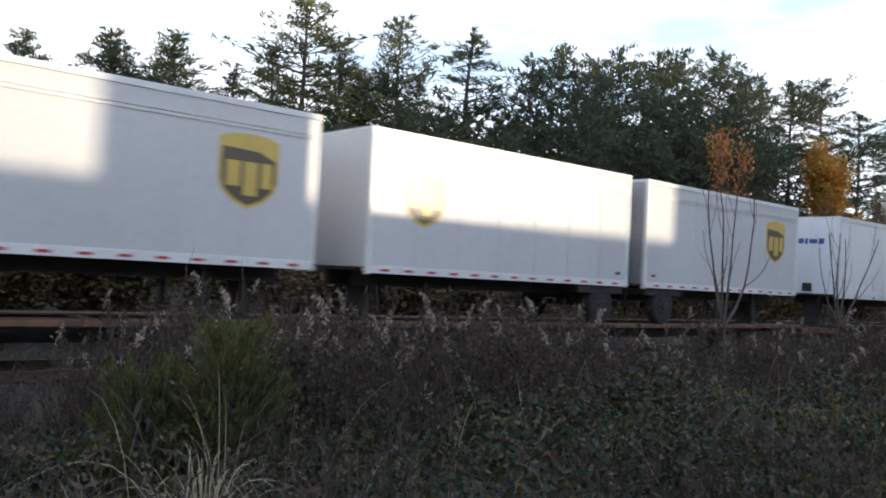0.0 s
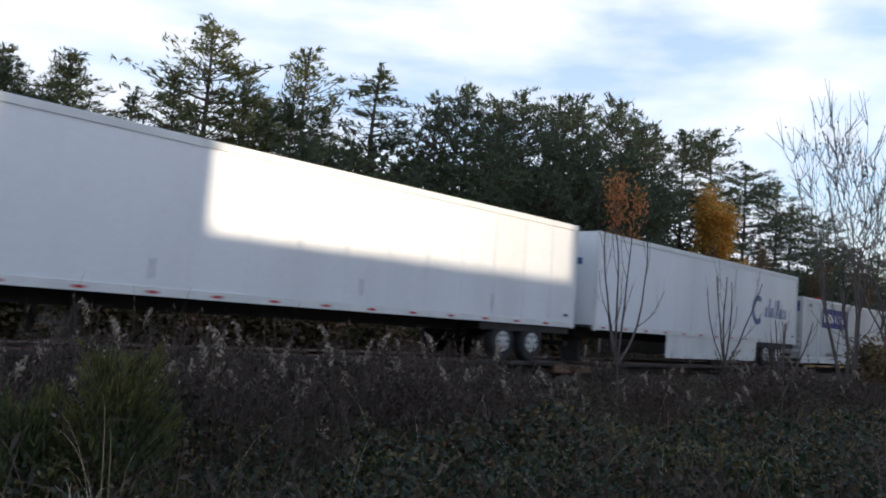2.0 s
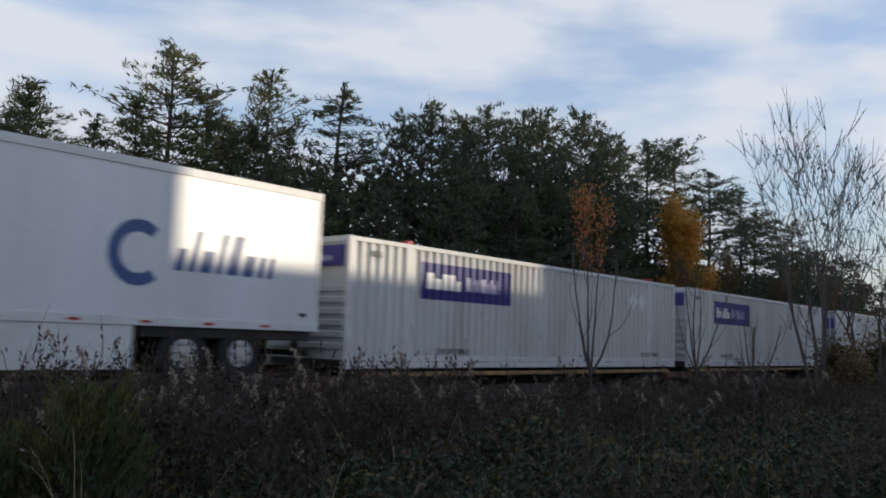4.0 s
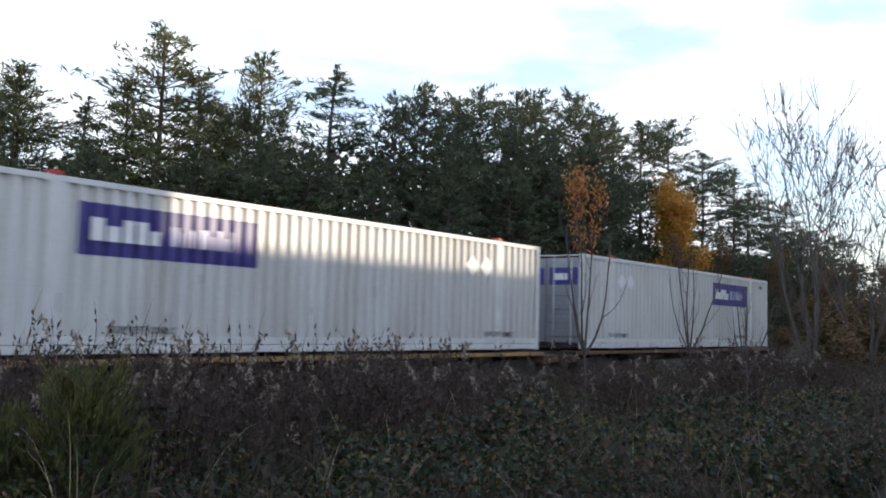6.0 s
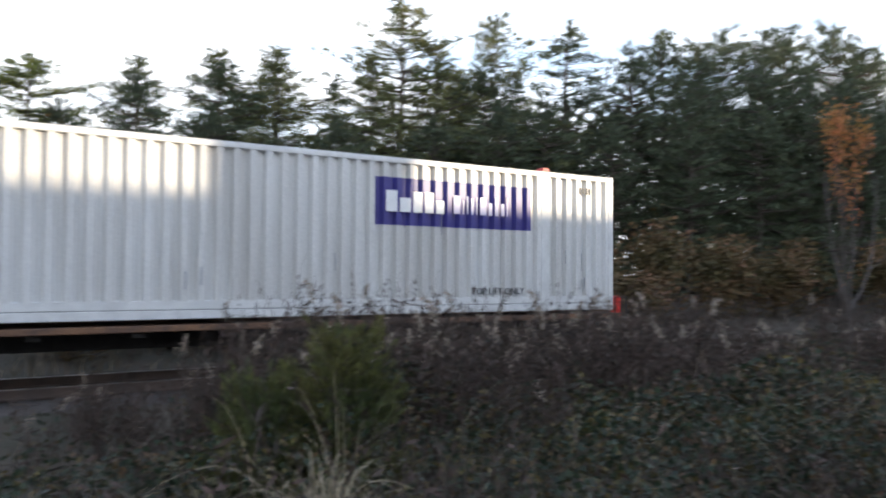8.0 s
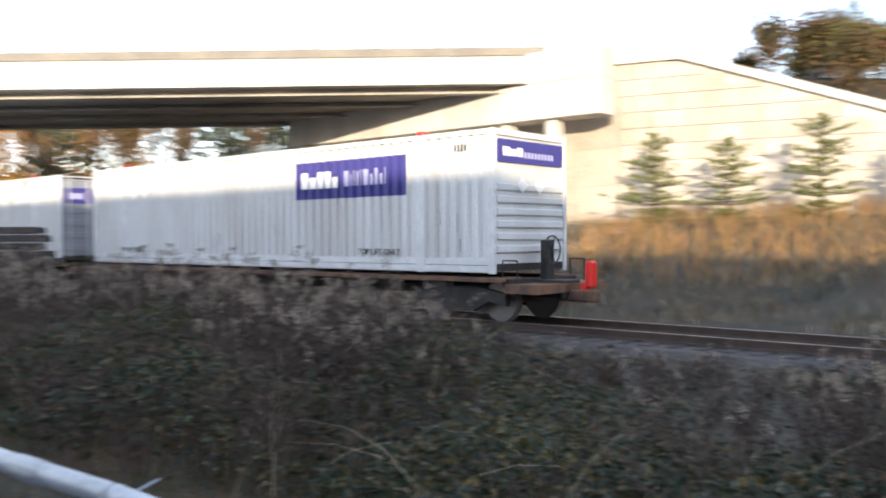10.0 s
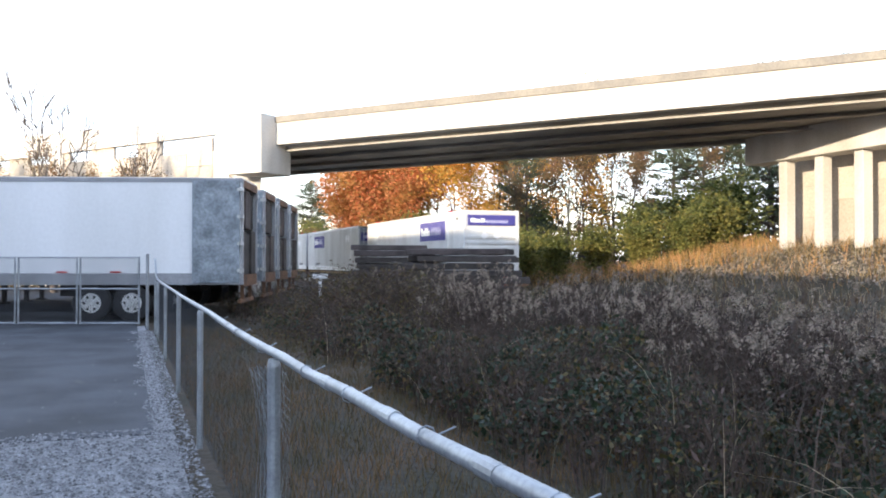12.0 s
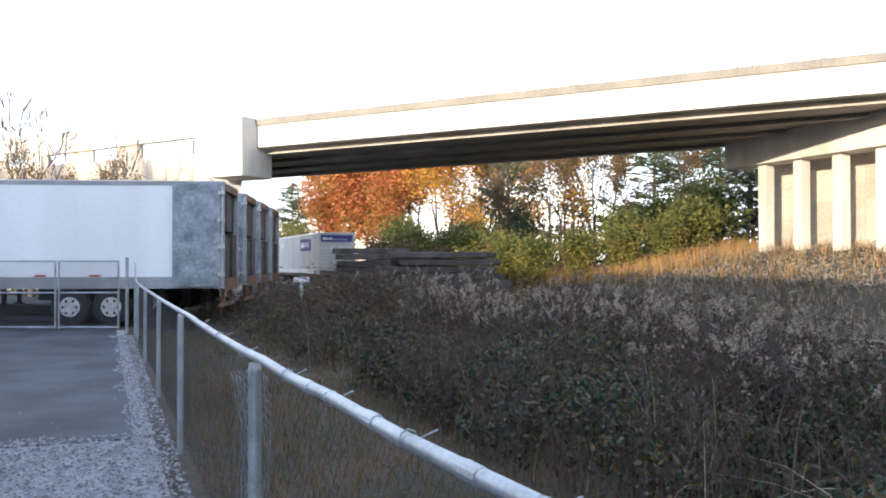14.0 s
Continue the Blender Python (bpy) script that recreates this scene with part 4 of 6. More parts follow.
def chain_link(x0, x1, z0, z1, pitch=0.075, r=0.0022):
    """Crossing wires of a fence in the plane y = 0."""
    verts, faces = [], []
    h = z1 - z0
    n = int((x1 - x0 + h) / pitch)
    for k in range(n):
        for s in (1, -1):
            a = x0 - h + k * pitch
            xa, za, xb, zb = (a, z0, a + h, z1) if s > 0 else (x0 + k * pitch, z0, x0 + k * pitch - h, z1)
            lo, hi = min(xa, xb), max(xa, xb)
            if hi <= x0 or lo >= x1:
                continue
            dx, dz = xb - xa, zb - za
            t0, t1 = 0.0, 1.0
            for lim, sign in ((x0, 1), (x1, -1)):
                if dx:
                    t = (lim - xa) / dx
                    if (dx > 0) == (sign > 0):
                        t0 = max(t0, t)
                    else:
                        t1 = min(t1, t)
            if t1 <= t0:
                continue
            p, q = (xa + dx * t0, za + dz * t0), (xa + dx * t1, za + dz * t1)
            i = len(verts)
            y = 0.003 * s
            c = r * 0.7071
            verts += [(p[0] - c, y, p[1] + c * s), (p[0] + c, y, p[1] - c * s), (q[0] + c, y, q[1] - c * s), (q[0] - c, y, q[1] + c * s)]
            verts += [(p[0], y - r, p[1]), (p[0], y + r, p[1]), (q[0], y + r, q[1]), (q[0], y - r, q[1])]
            faces += [(i, i + 1, i + 2, i + 3), (i + 4, i + 5, i + 6, i + 7)]
    return verts, faces


def make_fence():
    f = thing("chain_link_fence", "galvanised chain-link fence with a round top rail", "fence")
    posts = [-21.9, -20.2, -16.3, -12.1, -8.5, -4.2, 0.35]
    rail = [(-23.3, 1.74), (-22.6, 1.72), (-21.9, 1.34), (-20.4, 1.27), (-14.3, 1.25), (-7.75, 1.26), (-4.05, 1.26), (-2.93, 1.255), (-1.48, 1.255), (0.35, 1.26)]
    line = []
    for (xa, za), (xb, zb) in zip(rail, rail[1:]):
        n = max(2, int(abs(xb - xa) / 0.5))
        for k in range(n):
            u = k / n
            x = xa + (xb - xa) * u
            line.append((x, fence_y(x), za + (zb - za) * u - 0.010 * math.sin(u * math.pi)))
    line.append((0.35, fence_y(0.35), 1.26))
    bm = sweep(bmesh.new(), line, 0.0215, 12)
    part("top_rail", bm, GALV, f, "round galvanised top rail", smooth=True)
    for x in (-12.6, -6.2, -3.2, -2.45, -1.75, -1.15):
        bm = bmesh.new()
        tube(bm, (x - 0.05, fence_y(x - 0.05), 1.25), (x + 0.05, fence_y(x + 0.05), 1.25), 0.0245, sides=12)
        part("rail_sleeve", bm, GALV, f)
    for x in posts:
        bm = bmesh.new()
        r = 0.031 if x in (-4.2, 0.35) else 0.028
        yp = fence_y(x) - 0.01
        tube(bm, (x, yp, -0.3), (x, yp, 1.20), r, sides=12)
        tube(bm, (x, yp, 1.20), (x, yp, 1.235), r * 1.06, r * 0.85, sides=12)
        part("post", bm, GALV, f, smooth=False)
    v, q = chain_link(-23.2, 0.35, 0.03, 1.22, r=0.0008)
    ob = raw_object("wire_mesh", [(a, fence_y(a) + 0.035 + b, c) for a, b, c in v], q, WIRE, f)
    tagged(ob, kind="stuff")
    # rolled end of spare mesh tied beside the near post
    v, q = chain_link(0.0, 2.4, 0.02, 1.0, pitch=0.06, r=0.0035)
    verts = []
    for a, b, c in v:
        an = a / 2.4 * math.tau * 3.2
        rr = 0.05 + 0.045 * a + 0.012 * math.sin(an * 2.3 + c * 7)
        verts.append((-5.75 + math.cos(an) * rr * 1.5 + 0.12 * (1 - c), FENCE_Y + 0.20 + math.sin(an) * rr * 0.8, c))
    tagged(raw_object("mesh_roll", verts, q, GALV, f), kind="stuff")
    # wire ties along the rail
    for x in (-6.9, -5.6, -4.6, -3.55, -2.9, -2.15, -1.45):
        loop = [(x + 0.0005 * k, fence_y(x) + math.cos(k * math.tau / 8) * 0.026, 1.25 + math.sin(k * math.tau / 8) * 0.026) for k in range(9)]
        bm = sweep(bmesh.new(), loop + [(x + 0.03, fence_y(x) + 0.07, 1.275)], 0.003, 5)
        part("wire_tie", bm, GALV, f)
    return f


make_fence()


def gate_leaf(m):
    g = thing("gate", "galvanised tube gate leaf with chain-link mesh", "gate", m, "gates of the driveway")
    for x in (0.03, 1.52):
        bm = bmesh.new()
        tube(bm, (x, 0, 0.06), (x, 0, 1.76), 0.025, sides=10)
        part("upright", bm, GALV, g)
    for z in (0.09, 0.95, 1.74):
        bm = bmesh.new()
        tube(bm, (0.03, 0, z), (1.52, 0, z), 0.022, sides=10)
        part("cross_rail", bm, GALV, g)
    v, q = chain_link(0.05, 1.5, 0.1, 1.72, r=0.003)
    tagged(raw_object("wire_mesh", v, q, WIRE, g), kind="stuff")
    return g


GATE_RZ = math.degrees(math.atan2(-0.93, -0.36))
leaf = gate_leaf(pose(-23.45, 0.33, 0.03, 0, 0, GATE_RZ))
copy_thing(leaf, pose(-24.02, -1.14, 0.03, 0, 0, GATE_RZ))
copy_thing(leaf, pose(-24.59, -2.61, 0.03, 0, 0, GATE_RZ))
bm = bmesh.new()
tube(bm, (-23.38, 0.5, -0.2), (-23.38, 0.5, 1.86), 0.04, sides=12)
tagged(mesh_object("gate_post", bm, GALV), "galvanised gate post at the fence's end", "post")


def parked_trailer(m, label):
    """A van trailer, tail at x = 0, body along +x; its tail doors are swung round against the sides."""
    t = thing("parked_trailer", label, "trailer", m, "trailers parked in the yard")
    ln, hw, z0, z1 = 13.7, 1.3, 1.02, 4.0
    part("side_wall", boxes((0, ln, -hw, -hw + 0.05, z0 + 0.3, z1 - 0.12)), WHITE_SKIN, t)
    part("side_wall", boxes((0, ln, hw - 0.05, hw, z0 + 0.3, z1 - 0.12)), WHITE_SKIN, t)
    part("front_wall", boxes((ln - 0.05, ln, -hw + 0.05, hw - 0.05, z0 + 0.3, z1 - 0.12)), WHITE_SKIN, t)
    part("roof", boxes((0, ln, -hw, hw, z1 - 0.05, z1)), WHITE_TRIM, t)
    part("floor", boxes((0, ln, -hw + 0.05, hw - 0.05, z0 + 0.1, z0 + 0.28)), OLD_TIMBER, t)
    for s in (-1, 1):
        part("top_rail", boxes((0, ln, *sorted((s * (hw - 0.04), s * (hw + 0.012))), z1 - 0.14, z1 - 0.02)), GREY_END, t, "grey top rail")
        part("bottom_rail", boxes((0, ln, *sorted((s * (hw - 0.06), s * (hw + 0.012))), z0, z0 + 0.32)), GREY_END, t, "grey bottom rail")
        for x in (3.3, 4.75, 8.5, 11.5):
            part("reflector", boxes((x, x + 0.3, *sorted((s * (hw + 0.012), s * (hw + 0.016))), z0 + 0.33, z0 + 0.38)), RED_TAPE, t)
        d = part("door", boxes((0.06, 1.36, *sorted((s * (hw + 0.03), s * (hw + 0.08))), z0 + 0.05, z1 - 0.08), bevel=0.006), GALV_SHEET, t, "stained galvanised door leaf swung open")
        for k in range(4):
            z = z0 + 0.35 + k * 0.75
            part("hinge", boxes((-0.05, 0.12, *sorted((s * (hw - 0.02), s * (hw + 0.1))), z, z + 0.09)), RIM, d)
        for x in (0.5, 1.0):
            bm = bmesh.new()
            tube(bm, (x, s * (hw + 0.012), z0 + 0.02), (x, s * (hw + 0.012), z1 - 0.06), 0.012, sides=6)
            part("locking_bar", bm, GALV_SHEET, d)
        part("tail_post", boxes((-0.02, 0.1, *sorted((s * (hw - 0.14), s * hw)), z0, z1 - 0.05)), GREY_END, t, "worn grey tail frame post")
    part("tail_header", boxes((-0.02, 0.1, -hw + 0.14, hw - 0.14, z1 - 0.25, z1 - 0.05)), RUST, t)
    part("tail_sill", boxes((-0.03, 0.1, -hw + 0.14, hw - 0.14, z0 - 0.05, z0 + 0.28)), RUST, t)
    for i, (za, zb, xa) in enumerate(((z0 + 0.28, z0 + 1.55, 0.02), (z0 + 1.6, z1 - 0.28, 0.05))):
        for k in range(3):
            y0 = -1.22 + k * 0.82
            part("crate", boxes((xa + 0.06 * ((k + i) % 2), xa + 1.0, y0, y0 + 0.79, za, zb - 0.05 * ((k * 2 + i) % 3)), bevel=0.02), OLD_TIMBER, t, "dark timber crate")
    for x in (3.02, 4.12):
        for s in (-1, 1):
            tyre_wheel(t, x, s * (hw - 0.16), 0.52, 0.52, s)
        part("axle", boxes((x - 0.07, x + 0.07, -1.0, 1.0, 0.45, 0.6)), DARK_STEEL, t)
    part("bogie_frame", boxes((2.2, 5.2, -0.6, 0.6, 0.68, z0)), DARK_STEEL, t)
    part("rear_guard", boxes((0.05, 0.15, -1.1, 1.1, 0.5, 0.6), (0.05, 0.15, -0.7, -0.6, 0.6, z0), (0.05, 0.15, 0.6, 0.7, 0.6, z0)), RUST, t)
    for s in (-1, 1):
        part("landing_leg", boxes((10.6, 10.75, *sorted((s * 0.7, s * 0.85)), 0.1, z0), (10.5, 10.85, *sorted((s * 0.62, s * 0.93)), 0.03, 0.1)), DARK_STEEL, t)
    return t


PT_RZ = math.degrees(math.atan2(-0.958, -0.285))
# the visible side is local +y; the tails stand in one line
pt = parked_trailer(pose(-26.24, 3.40, 0, 0, 0, PT_RZ), "white parked van trailer with tail doors swung open")
for d in (4.2, 7.8, 11.4):
    copy_thing(pt, pose(-26.24 - 0.958 * d, 3.40 + 0.285 * d, 0, 0, 0, PT_RZ))


def timber_stack(name, x, y, turn, length, rows, layers, seed):
    st = thing(name, "stack of weathered dark railway timbers beside the track", "timber stack", pose(x, y, ground_z(x, y) - 0.03, 0, 0, turn))
    rnd = random.Random(seed)
    for k in range(layers):
        z = k * 0.235
        shift = rnd.uniform(-0.22, 0.22)
        for j in range(rows):
            if k > layers - 3 and rnd.random() < 0.35:
                continue
            a = -length / 2 + shift + rnd.uniform(-0.28, 0.18)
            b = length / 2 + shift + rnd.uniform(-0.35, 0.32) - (0.5 * rnd.random() if k > layers - 3 else 0)
            out = rnd.uniform(-0.05, 0.05)
            bm = boxes((a, b, j * 0.27 + out, j * 0.27 + 0.235 + out, z, z + 0.195 + rnd.uniform(-0.02, 0.025)), bevel=0.022)
            rot = Matrix.Rotation(radians(rnd.uniform(-1.8, 1.8)), 4, "Z") @ Matrix.Rotation(radians(rnd.uniform(-0.7, 0.7)), 4, "Y")
            bmesh.ops.transform(bm, matrix=rot, verts=bm.verts[:])
            part("timber", bm, OLD_TIMBER, st)
    return st


timber_stack("timber_stack", -26.0, 10.0, 74, 3.3, 6, 10, 3)
timber_stack("timber_stack", -31.4, 9.2, 62, 2.9, 6, 11, 4)
timber_stack("timber_stack", -29.3, 8.9, 80, 2.6, 3, 6, 9)


def make_marker():
    mk = thing("track_marker", "white T-shaped marker post beside the track", "marker post", pose(-27.5, 5.75, ground_z(-27.5, 5.75)))
    part("stake", boxes((-0.05, 0.05, -0.04, 0.04, -0.1, 1.35)), SIGN_WHITE, mk)
    part("cross_piece", boxes((-0.06, 0.06, -0.24, 0.24, 1.35, 1.5)), SIGN_WHITE, mk)


make_marker()


def make_lamp():
    lp = thing("yard_lamp", "tall yard lamp with a bluish flat head", "lamp post", pose(-15.95, -7.6, 0))
    bm = bmesh.new()
    tube(bm, (0, -1.4, -0.2), (0, -1.4, 7.5), 0.09, 0.06, sides=12)
    part("pole", bm, GALV, lp)
    bm = bmesh.new()
    tube(bm, (0, -1.4, 7.4), (0, -0.1, 7.46), 0.035, sides=8)
    part("arm", bm, GALV, lp)
    part("lamp_head", boxes((-0.16, 0.16, -0.15, 0.35, 7.40, 7.54), bevel=0.03), LAMP_BLUE, lp, "flat bluish lamp head")


LAMP_BLUE = mat("lamp_housing", (0.16, 0.30, 0.50), 0.4, 0.2, 0.1, 4, 30, 0)
make_lamp()

# ---- plants ----
RNG = np.random.default_rng(11)


def unit(v):
    return v / np.maximum(np.linalg.norm(v, axis=-1, keepdims=True), 1e-6)


def leaf_quads(centres, length, width, axis=None, spread=1.0):
    """Diamond leaves at the centres, their long axis near axis."""
    n = len(centres)
    u = RNG.normal(size=(n, 3))
    if axis is not None:
        u = unit(axis) + spread * u * 0.6
    u = unit(u)
    w = unit(np.cross(u, RNG.normal(size=(n, 3))))
    l = (length * RNG.uniform(0.65, 1.25, n))[:, None]
    b = (width * RNG.uniform(0.7, 1.2, n))[:, None]
    up = np.cross(u, w) * b * 0.25
    v = np.stack([centres - u * l * 0.5, centres + w * b * 0.5 + up, centres + u * l * 0.5, centres - w * b * 0.5 + up], axis=1)
    return v.reshape(-1, 3), np.arange(n * 4).reshape(-1, 4)


def blade_strips(base, tip_offset, width, bend=0.5, segs=3):
    """Bent strips from base to base + offset, bowing upward first."""
    n = len(base)
    side = unit(np.cross(tip_offset, RNG.normal(size=(n, 3))))
    rows = []
    for k in range(segs + 1):
        u = k / segs
        p = base + tip_offset * np.stack([np.full(n, u ** (1 + bend)), np.full(n, u ** (1 + bend)), np.full(n, 1 - (1 - u) ** (1 + bend) if bend else u)], axis=1)
        w = (width * (1 - 0.85 * u))
        w = w[:, None] if isinstance(w, np.ndarray) else w
        rows += [p - side * w * 0.5, p + side * w * 0.5]
    v = np.stack(rows, axis=1)
    m = 2 * (segs + 1)
    quad = np.array([(2 * k, 2 * k + 1, 2 * k + 3, 2 * k + 2) for k in range(segs)])
    f = (np.arange(n)[:, None, None] * m + quad[None]).reshape(-1, 4)
    return v.reshape(-1, 3), f


def merge(*sets):
    vs, fs, o = [], [], 0
    for v, f in sets:
        vs.append(v)
        fs.append(f + o)
        o += len(v)
    return np.concatenate(vs), np.concatenate(fs)


def limbs_mesh(segments, sides=5):
    """Tapered round limbs: a list of (a, b, r0, r1)."""
    a = np.array([s[0] for s in segments], float)
    b = np.array([s[1] for s in segments], float)
    r0 = np.array([s[2] for s in segments])
    r1 = np.array([s[3] for s in segments])
    d = unit(b - a)
    ref = np.where(np.abs(d[:, 2:3]) < 0.9, np.array([[0, 0, 1.0]]), np.array([[1.0, 0, 0]]))
    u = unit(np.cross(d, ref))
    w = np.cross(d, u)
    ang = np.arange(sides) * math.tau / sides
    ring = u[:, None, :] * np.cos(ang)[None, :, None] + w[:, None, :] * np.sin(ang)[None, :, None]
    v = np.concatenate([a[:, None] + ring * r0[:, None, None], b[:, None] + ring * r1[:, None, None]], axis=1)
    q = np.array([(k, (k + 1) % sides, sides + (k + 1) % sides, sides + k) for k in range(sides)])
    f = (np.arange(len(segments))[:, None, None] * 2 * sides + q[None]).reshape(-1, 4)
    return v.reshape(-1, 3), f


def pine_tree(seed, h, radius, bare, shape, tufts, material, label, whorl=0.55, droop=0.05, blade=0.34):
    """A pine: trunk, limbs in whorls, and needle tufts. shape gives the crown's width by height."""
    rnd = np.random.default_rng(seed)
    t = thing("pine_tree", label, "tree", group="trees behind the line")
    segs, n = [], 10
    lean = rnd.normal(0, 0.012, 2)
    pt = lambda z: np.array([lean[0] * z + 0.06 * math.sin(z * 0.7 + seed), lean[1] * z + 0.06 * math.cos(z * 0.6 + seed), z])
    for k in range(n):
        z0, z1 = k * h / n - (0.6 if k == 0 else 0), (k + 1) * h / n
        rr = lambda z: 0.011 * h * max(0.06, 1 - z / h) ** 0.8 + 0.012
        segs.append((pt(z0), pt(z1), rr(max(z0, 0)), rr(z1)))
    raw_object("trunk", *limbs_mesh(segs, 8), BARK, t)
    limbs, pts, axes = [], [], []
    z = h * bare
    while z < h * 0.99:
        u = (z / h - bare) / (1 - bare)
        reach = radius * shape(u)
        for _ in range(rnd.integers(4, 7)):
            a = rnd.uniform(0, math.tau)
            ln = reach * rnd.uniform(0.7, 1.12) * (1.28 if rnd.random() < 0.16 else 1.0) + 0.06
            rise = 0.12 + 0.5 * u ** 3 + rnd.normal(0, 0.12) - droop
            d = np.array([math.cos(a), math.sin(a), rise])
            p0 = pt(z + rnd.uniform(-0.15, 0.15))
            p1 = p0 + d * ln * 0.6
            p2 = p0 + d * ln + np.array([0, 0, ln * 0.10])
            r = 0.010 + 0.013 * ln
            limbs += [(p0, p1, r, r * 0.6), (p1, p2, r * 0.6, 0.006)]
            m = max(2, int(ln * tufts))
            soft = min(1.0, 0.32 + 0.42 * ln)
            for k in range(m):
                w = rnd.uniform(0.25, 1.05)
                c = p0 + (p2 - p0) * w
                side = np.array([-math.sin(a), math.cos(a), 0]) * rnd.normal(0, 0.24) * ln * (1.2 - w)
                c = c + side + np.array([0, 0, rnd.normal(0.02, 0.04)])
                for _k in range(9):
                    pts.append(c + rnd.normal(0, 1, 3) * np.array([0.19, 0.19, 0.075]) * soft)
                    axes.append(d * 0.8 + rnd.normal(0, 0.55, 3) + np.array([0, 0, 0.2]))
        z += whorl * rnd.uniform(0.7, 1.3) * (0.75 + 0.5 * (1 - u))
    for z in np.linspace(h * 0.90, h * 1.01, 12):                 # needles up the leader
        for _k in range(5):
            pts.append(pt(z) + rnd.normal(0, 1, 3) * np.array([0.10, 0.10, 0.08]) * (1.12 - z / h) * 4.0)
            axes.append(rnd.normal(0, 0.6, 3) + np.array([0, 0, 0.9]))
    tagged(raw_object("branchwork", *limbs_mesh(limbs, 4), BARK, t), kind="stuff")
    v, f = leaf_quads(np.array(pts), blade * 0.8, blade * 0.15, np.array(axes), 0.5)
    raw_object("crown", v, f, material, t)
    return t


def broadleaf(seed, h, spread, leaf_mat, leaves, label, bark=None, name="broadleaf_tree", leaf=0.16, trunk=0.25, narrow=1.0, levels=5, group="trees behind the line", stems=1, r0=None, loose=0.25, twig=0.004):
    """A forking tree; leaves per twig may be zero for a bare one."""
    rnd = np.random.default_rng(seed)
    t = thing(name, label, "tree" if h > 6 else "shrub", group=group)
    segs, tips = [], []

    def grow(p, d, ln, r, lv):
        n = 3
        for k in range(n):
            d = unit(d + rnd.normal(0, 0.10, 3) + np.array([0, 0, 0.05]))
            q = p + d * ln / n
            r2 = r * (0.86 if k < n - 1 else 0.8)
            segs.append((p, q, r, r2))
            p, r = q, r2
            if lv <= 2:
                tips.append(p)
        if lv == 0:
            return
        for _ in range(rnd.integers(2, 4)):
            nd = unit(d + rnd.normal(0, 0.42, 3) * np.array([spread, spread, 0.5]) + np.array([0, 0, 0.12 * narrow]))
            grow(p, nd, ln * rnd.uniform(0.62, 0.86), max(r * rnd.uniform(0.55, 0.75), twig), lv - 1)
        if lv >= 2:
            nd = unit(d * np.array([1, 1, 0.5]) + rnd.normal(0, 0.6, 3) * np.array([spread, spread, 0.3]))
            grow(p - d * ln * 0.4, nd, ln * 0.6, max(r * 0.4, twig), lv - 2)

    for k in range(stems):
        d0 = np.array([0, 0, 1.0]) if stems == 1 else unit(np.array([rnd.normal(0, 0.22), rnd.normal(0, 0.22), 1]))
        grow(np.array([rnd.normal(0, 0.1) * (stems > 1), rnd.normal(0, 0.1) * (stems > 1), -0.3]), d0, h * trunk, r0 or 0.014 * h, levels)
    segs = np.array([np.concatenate([a, b, [c, e]]) for a, b, c, e in segs])
    k = h / segs[:, 5].max()
    segs[:, [2, 5]] *= k
    raw_object("trunk", *limbs_mesh([(s[:3], s[3:6], s[6], s[7]) for s in segs], 3 if leaves >= 1 else 5), bark or BARK, t)
    if leaves:
        tp = np.array(tips) * np.array([1, 1, k])
        if leaves < 1:
            tp, leaves = tp[rnd.uniform(0, 1, len(tp)) < leaves], 1
        c = np.repeat(tp, leaves, axis=0) + RNG.normal(0, loose, (len(tp) * leaves, 3))
        raw_object("crown", *leaf_quads(c, leaf, leaf * 0.7), leaf_mat, t)
    return t


def plant(ob, x, y, scale=1.0, turn=0.0, z=None, wide=None):
    s = Vector((wide or scale, wide or scale, scale))
    ob.matrix_basis = Matrix.Translation((x, y, ground_z(x, y) if z is None else z)) @ Matrix.Rotation(radians(turn), 4, "Z")
    ob.scale = s
    return ob


cone = lambda u: (1 - u) ** 0.94 * min(1.0, 0.5 + u * 2.4) + 0.02
layer = lambda u: (0.35 + 0.65 * abs(math.sin(u * 9.5))) * math.sqrt(max(0.03, 1 - u ** 2.2))
fans = lambda u: math.sqrt(max(0.03, 1 - (u * 1.01) ** 2.6)) * (0.78 + 0.24 * math.sin(u * 24 + 2)) * min(1.0, 0.7 + u * 1.5)
bushy = lambda u: (1 - u) ** 0.5 * (0.62 + 0.38 * math.sin(u * 31 + 1)) * min(1.0, 0.6 + u * 3) + 0.03
open_pine = pine_tree(5, 12.0, 5.0, 0.06, cone, 3.5, PINE_LIGHT, "open dark green pine with a ragged pointed top", whorl=0.46, blade=0.42)
open_pine_b = pine_tree(8, 12.0, 3.9, 0.08, cone, 3.4, PINE, "slim dark green pine with a pointed top", whorl=0.5, blade=0.42)
dense_pine = pine_tree(13, 12.0, 4.2, 0.03, fans, 2.3, PINE, "dense dark green pine with a layered rounded crown", whorl=0.47, blade=0.57)
tall_pine = pine_tree(21, 12.0, 3.2, 0.30, layer, 3.6, PINE, "tall pine with a bare lower trunk and layered crown", whorl=0.5, blade=0.42)
young_pine = pine_tree(29, 12.0, 4.6, 0.02, bushy, 3.4, YOUNG_PINE, "bushy young pine with yellow-green needles", whorl=0.42, blade=0.5)
KINDS = {"y": young_pine, "o": open_pine, "p": open_pine_b, "d": dense_pine, "t": tall_pine}
used = set()


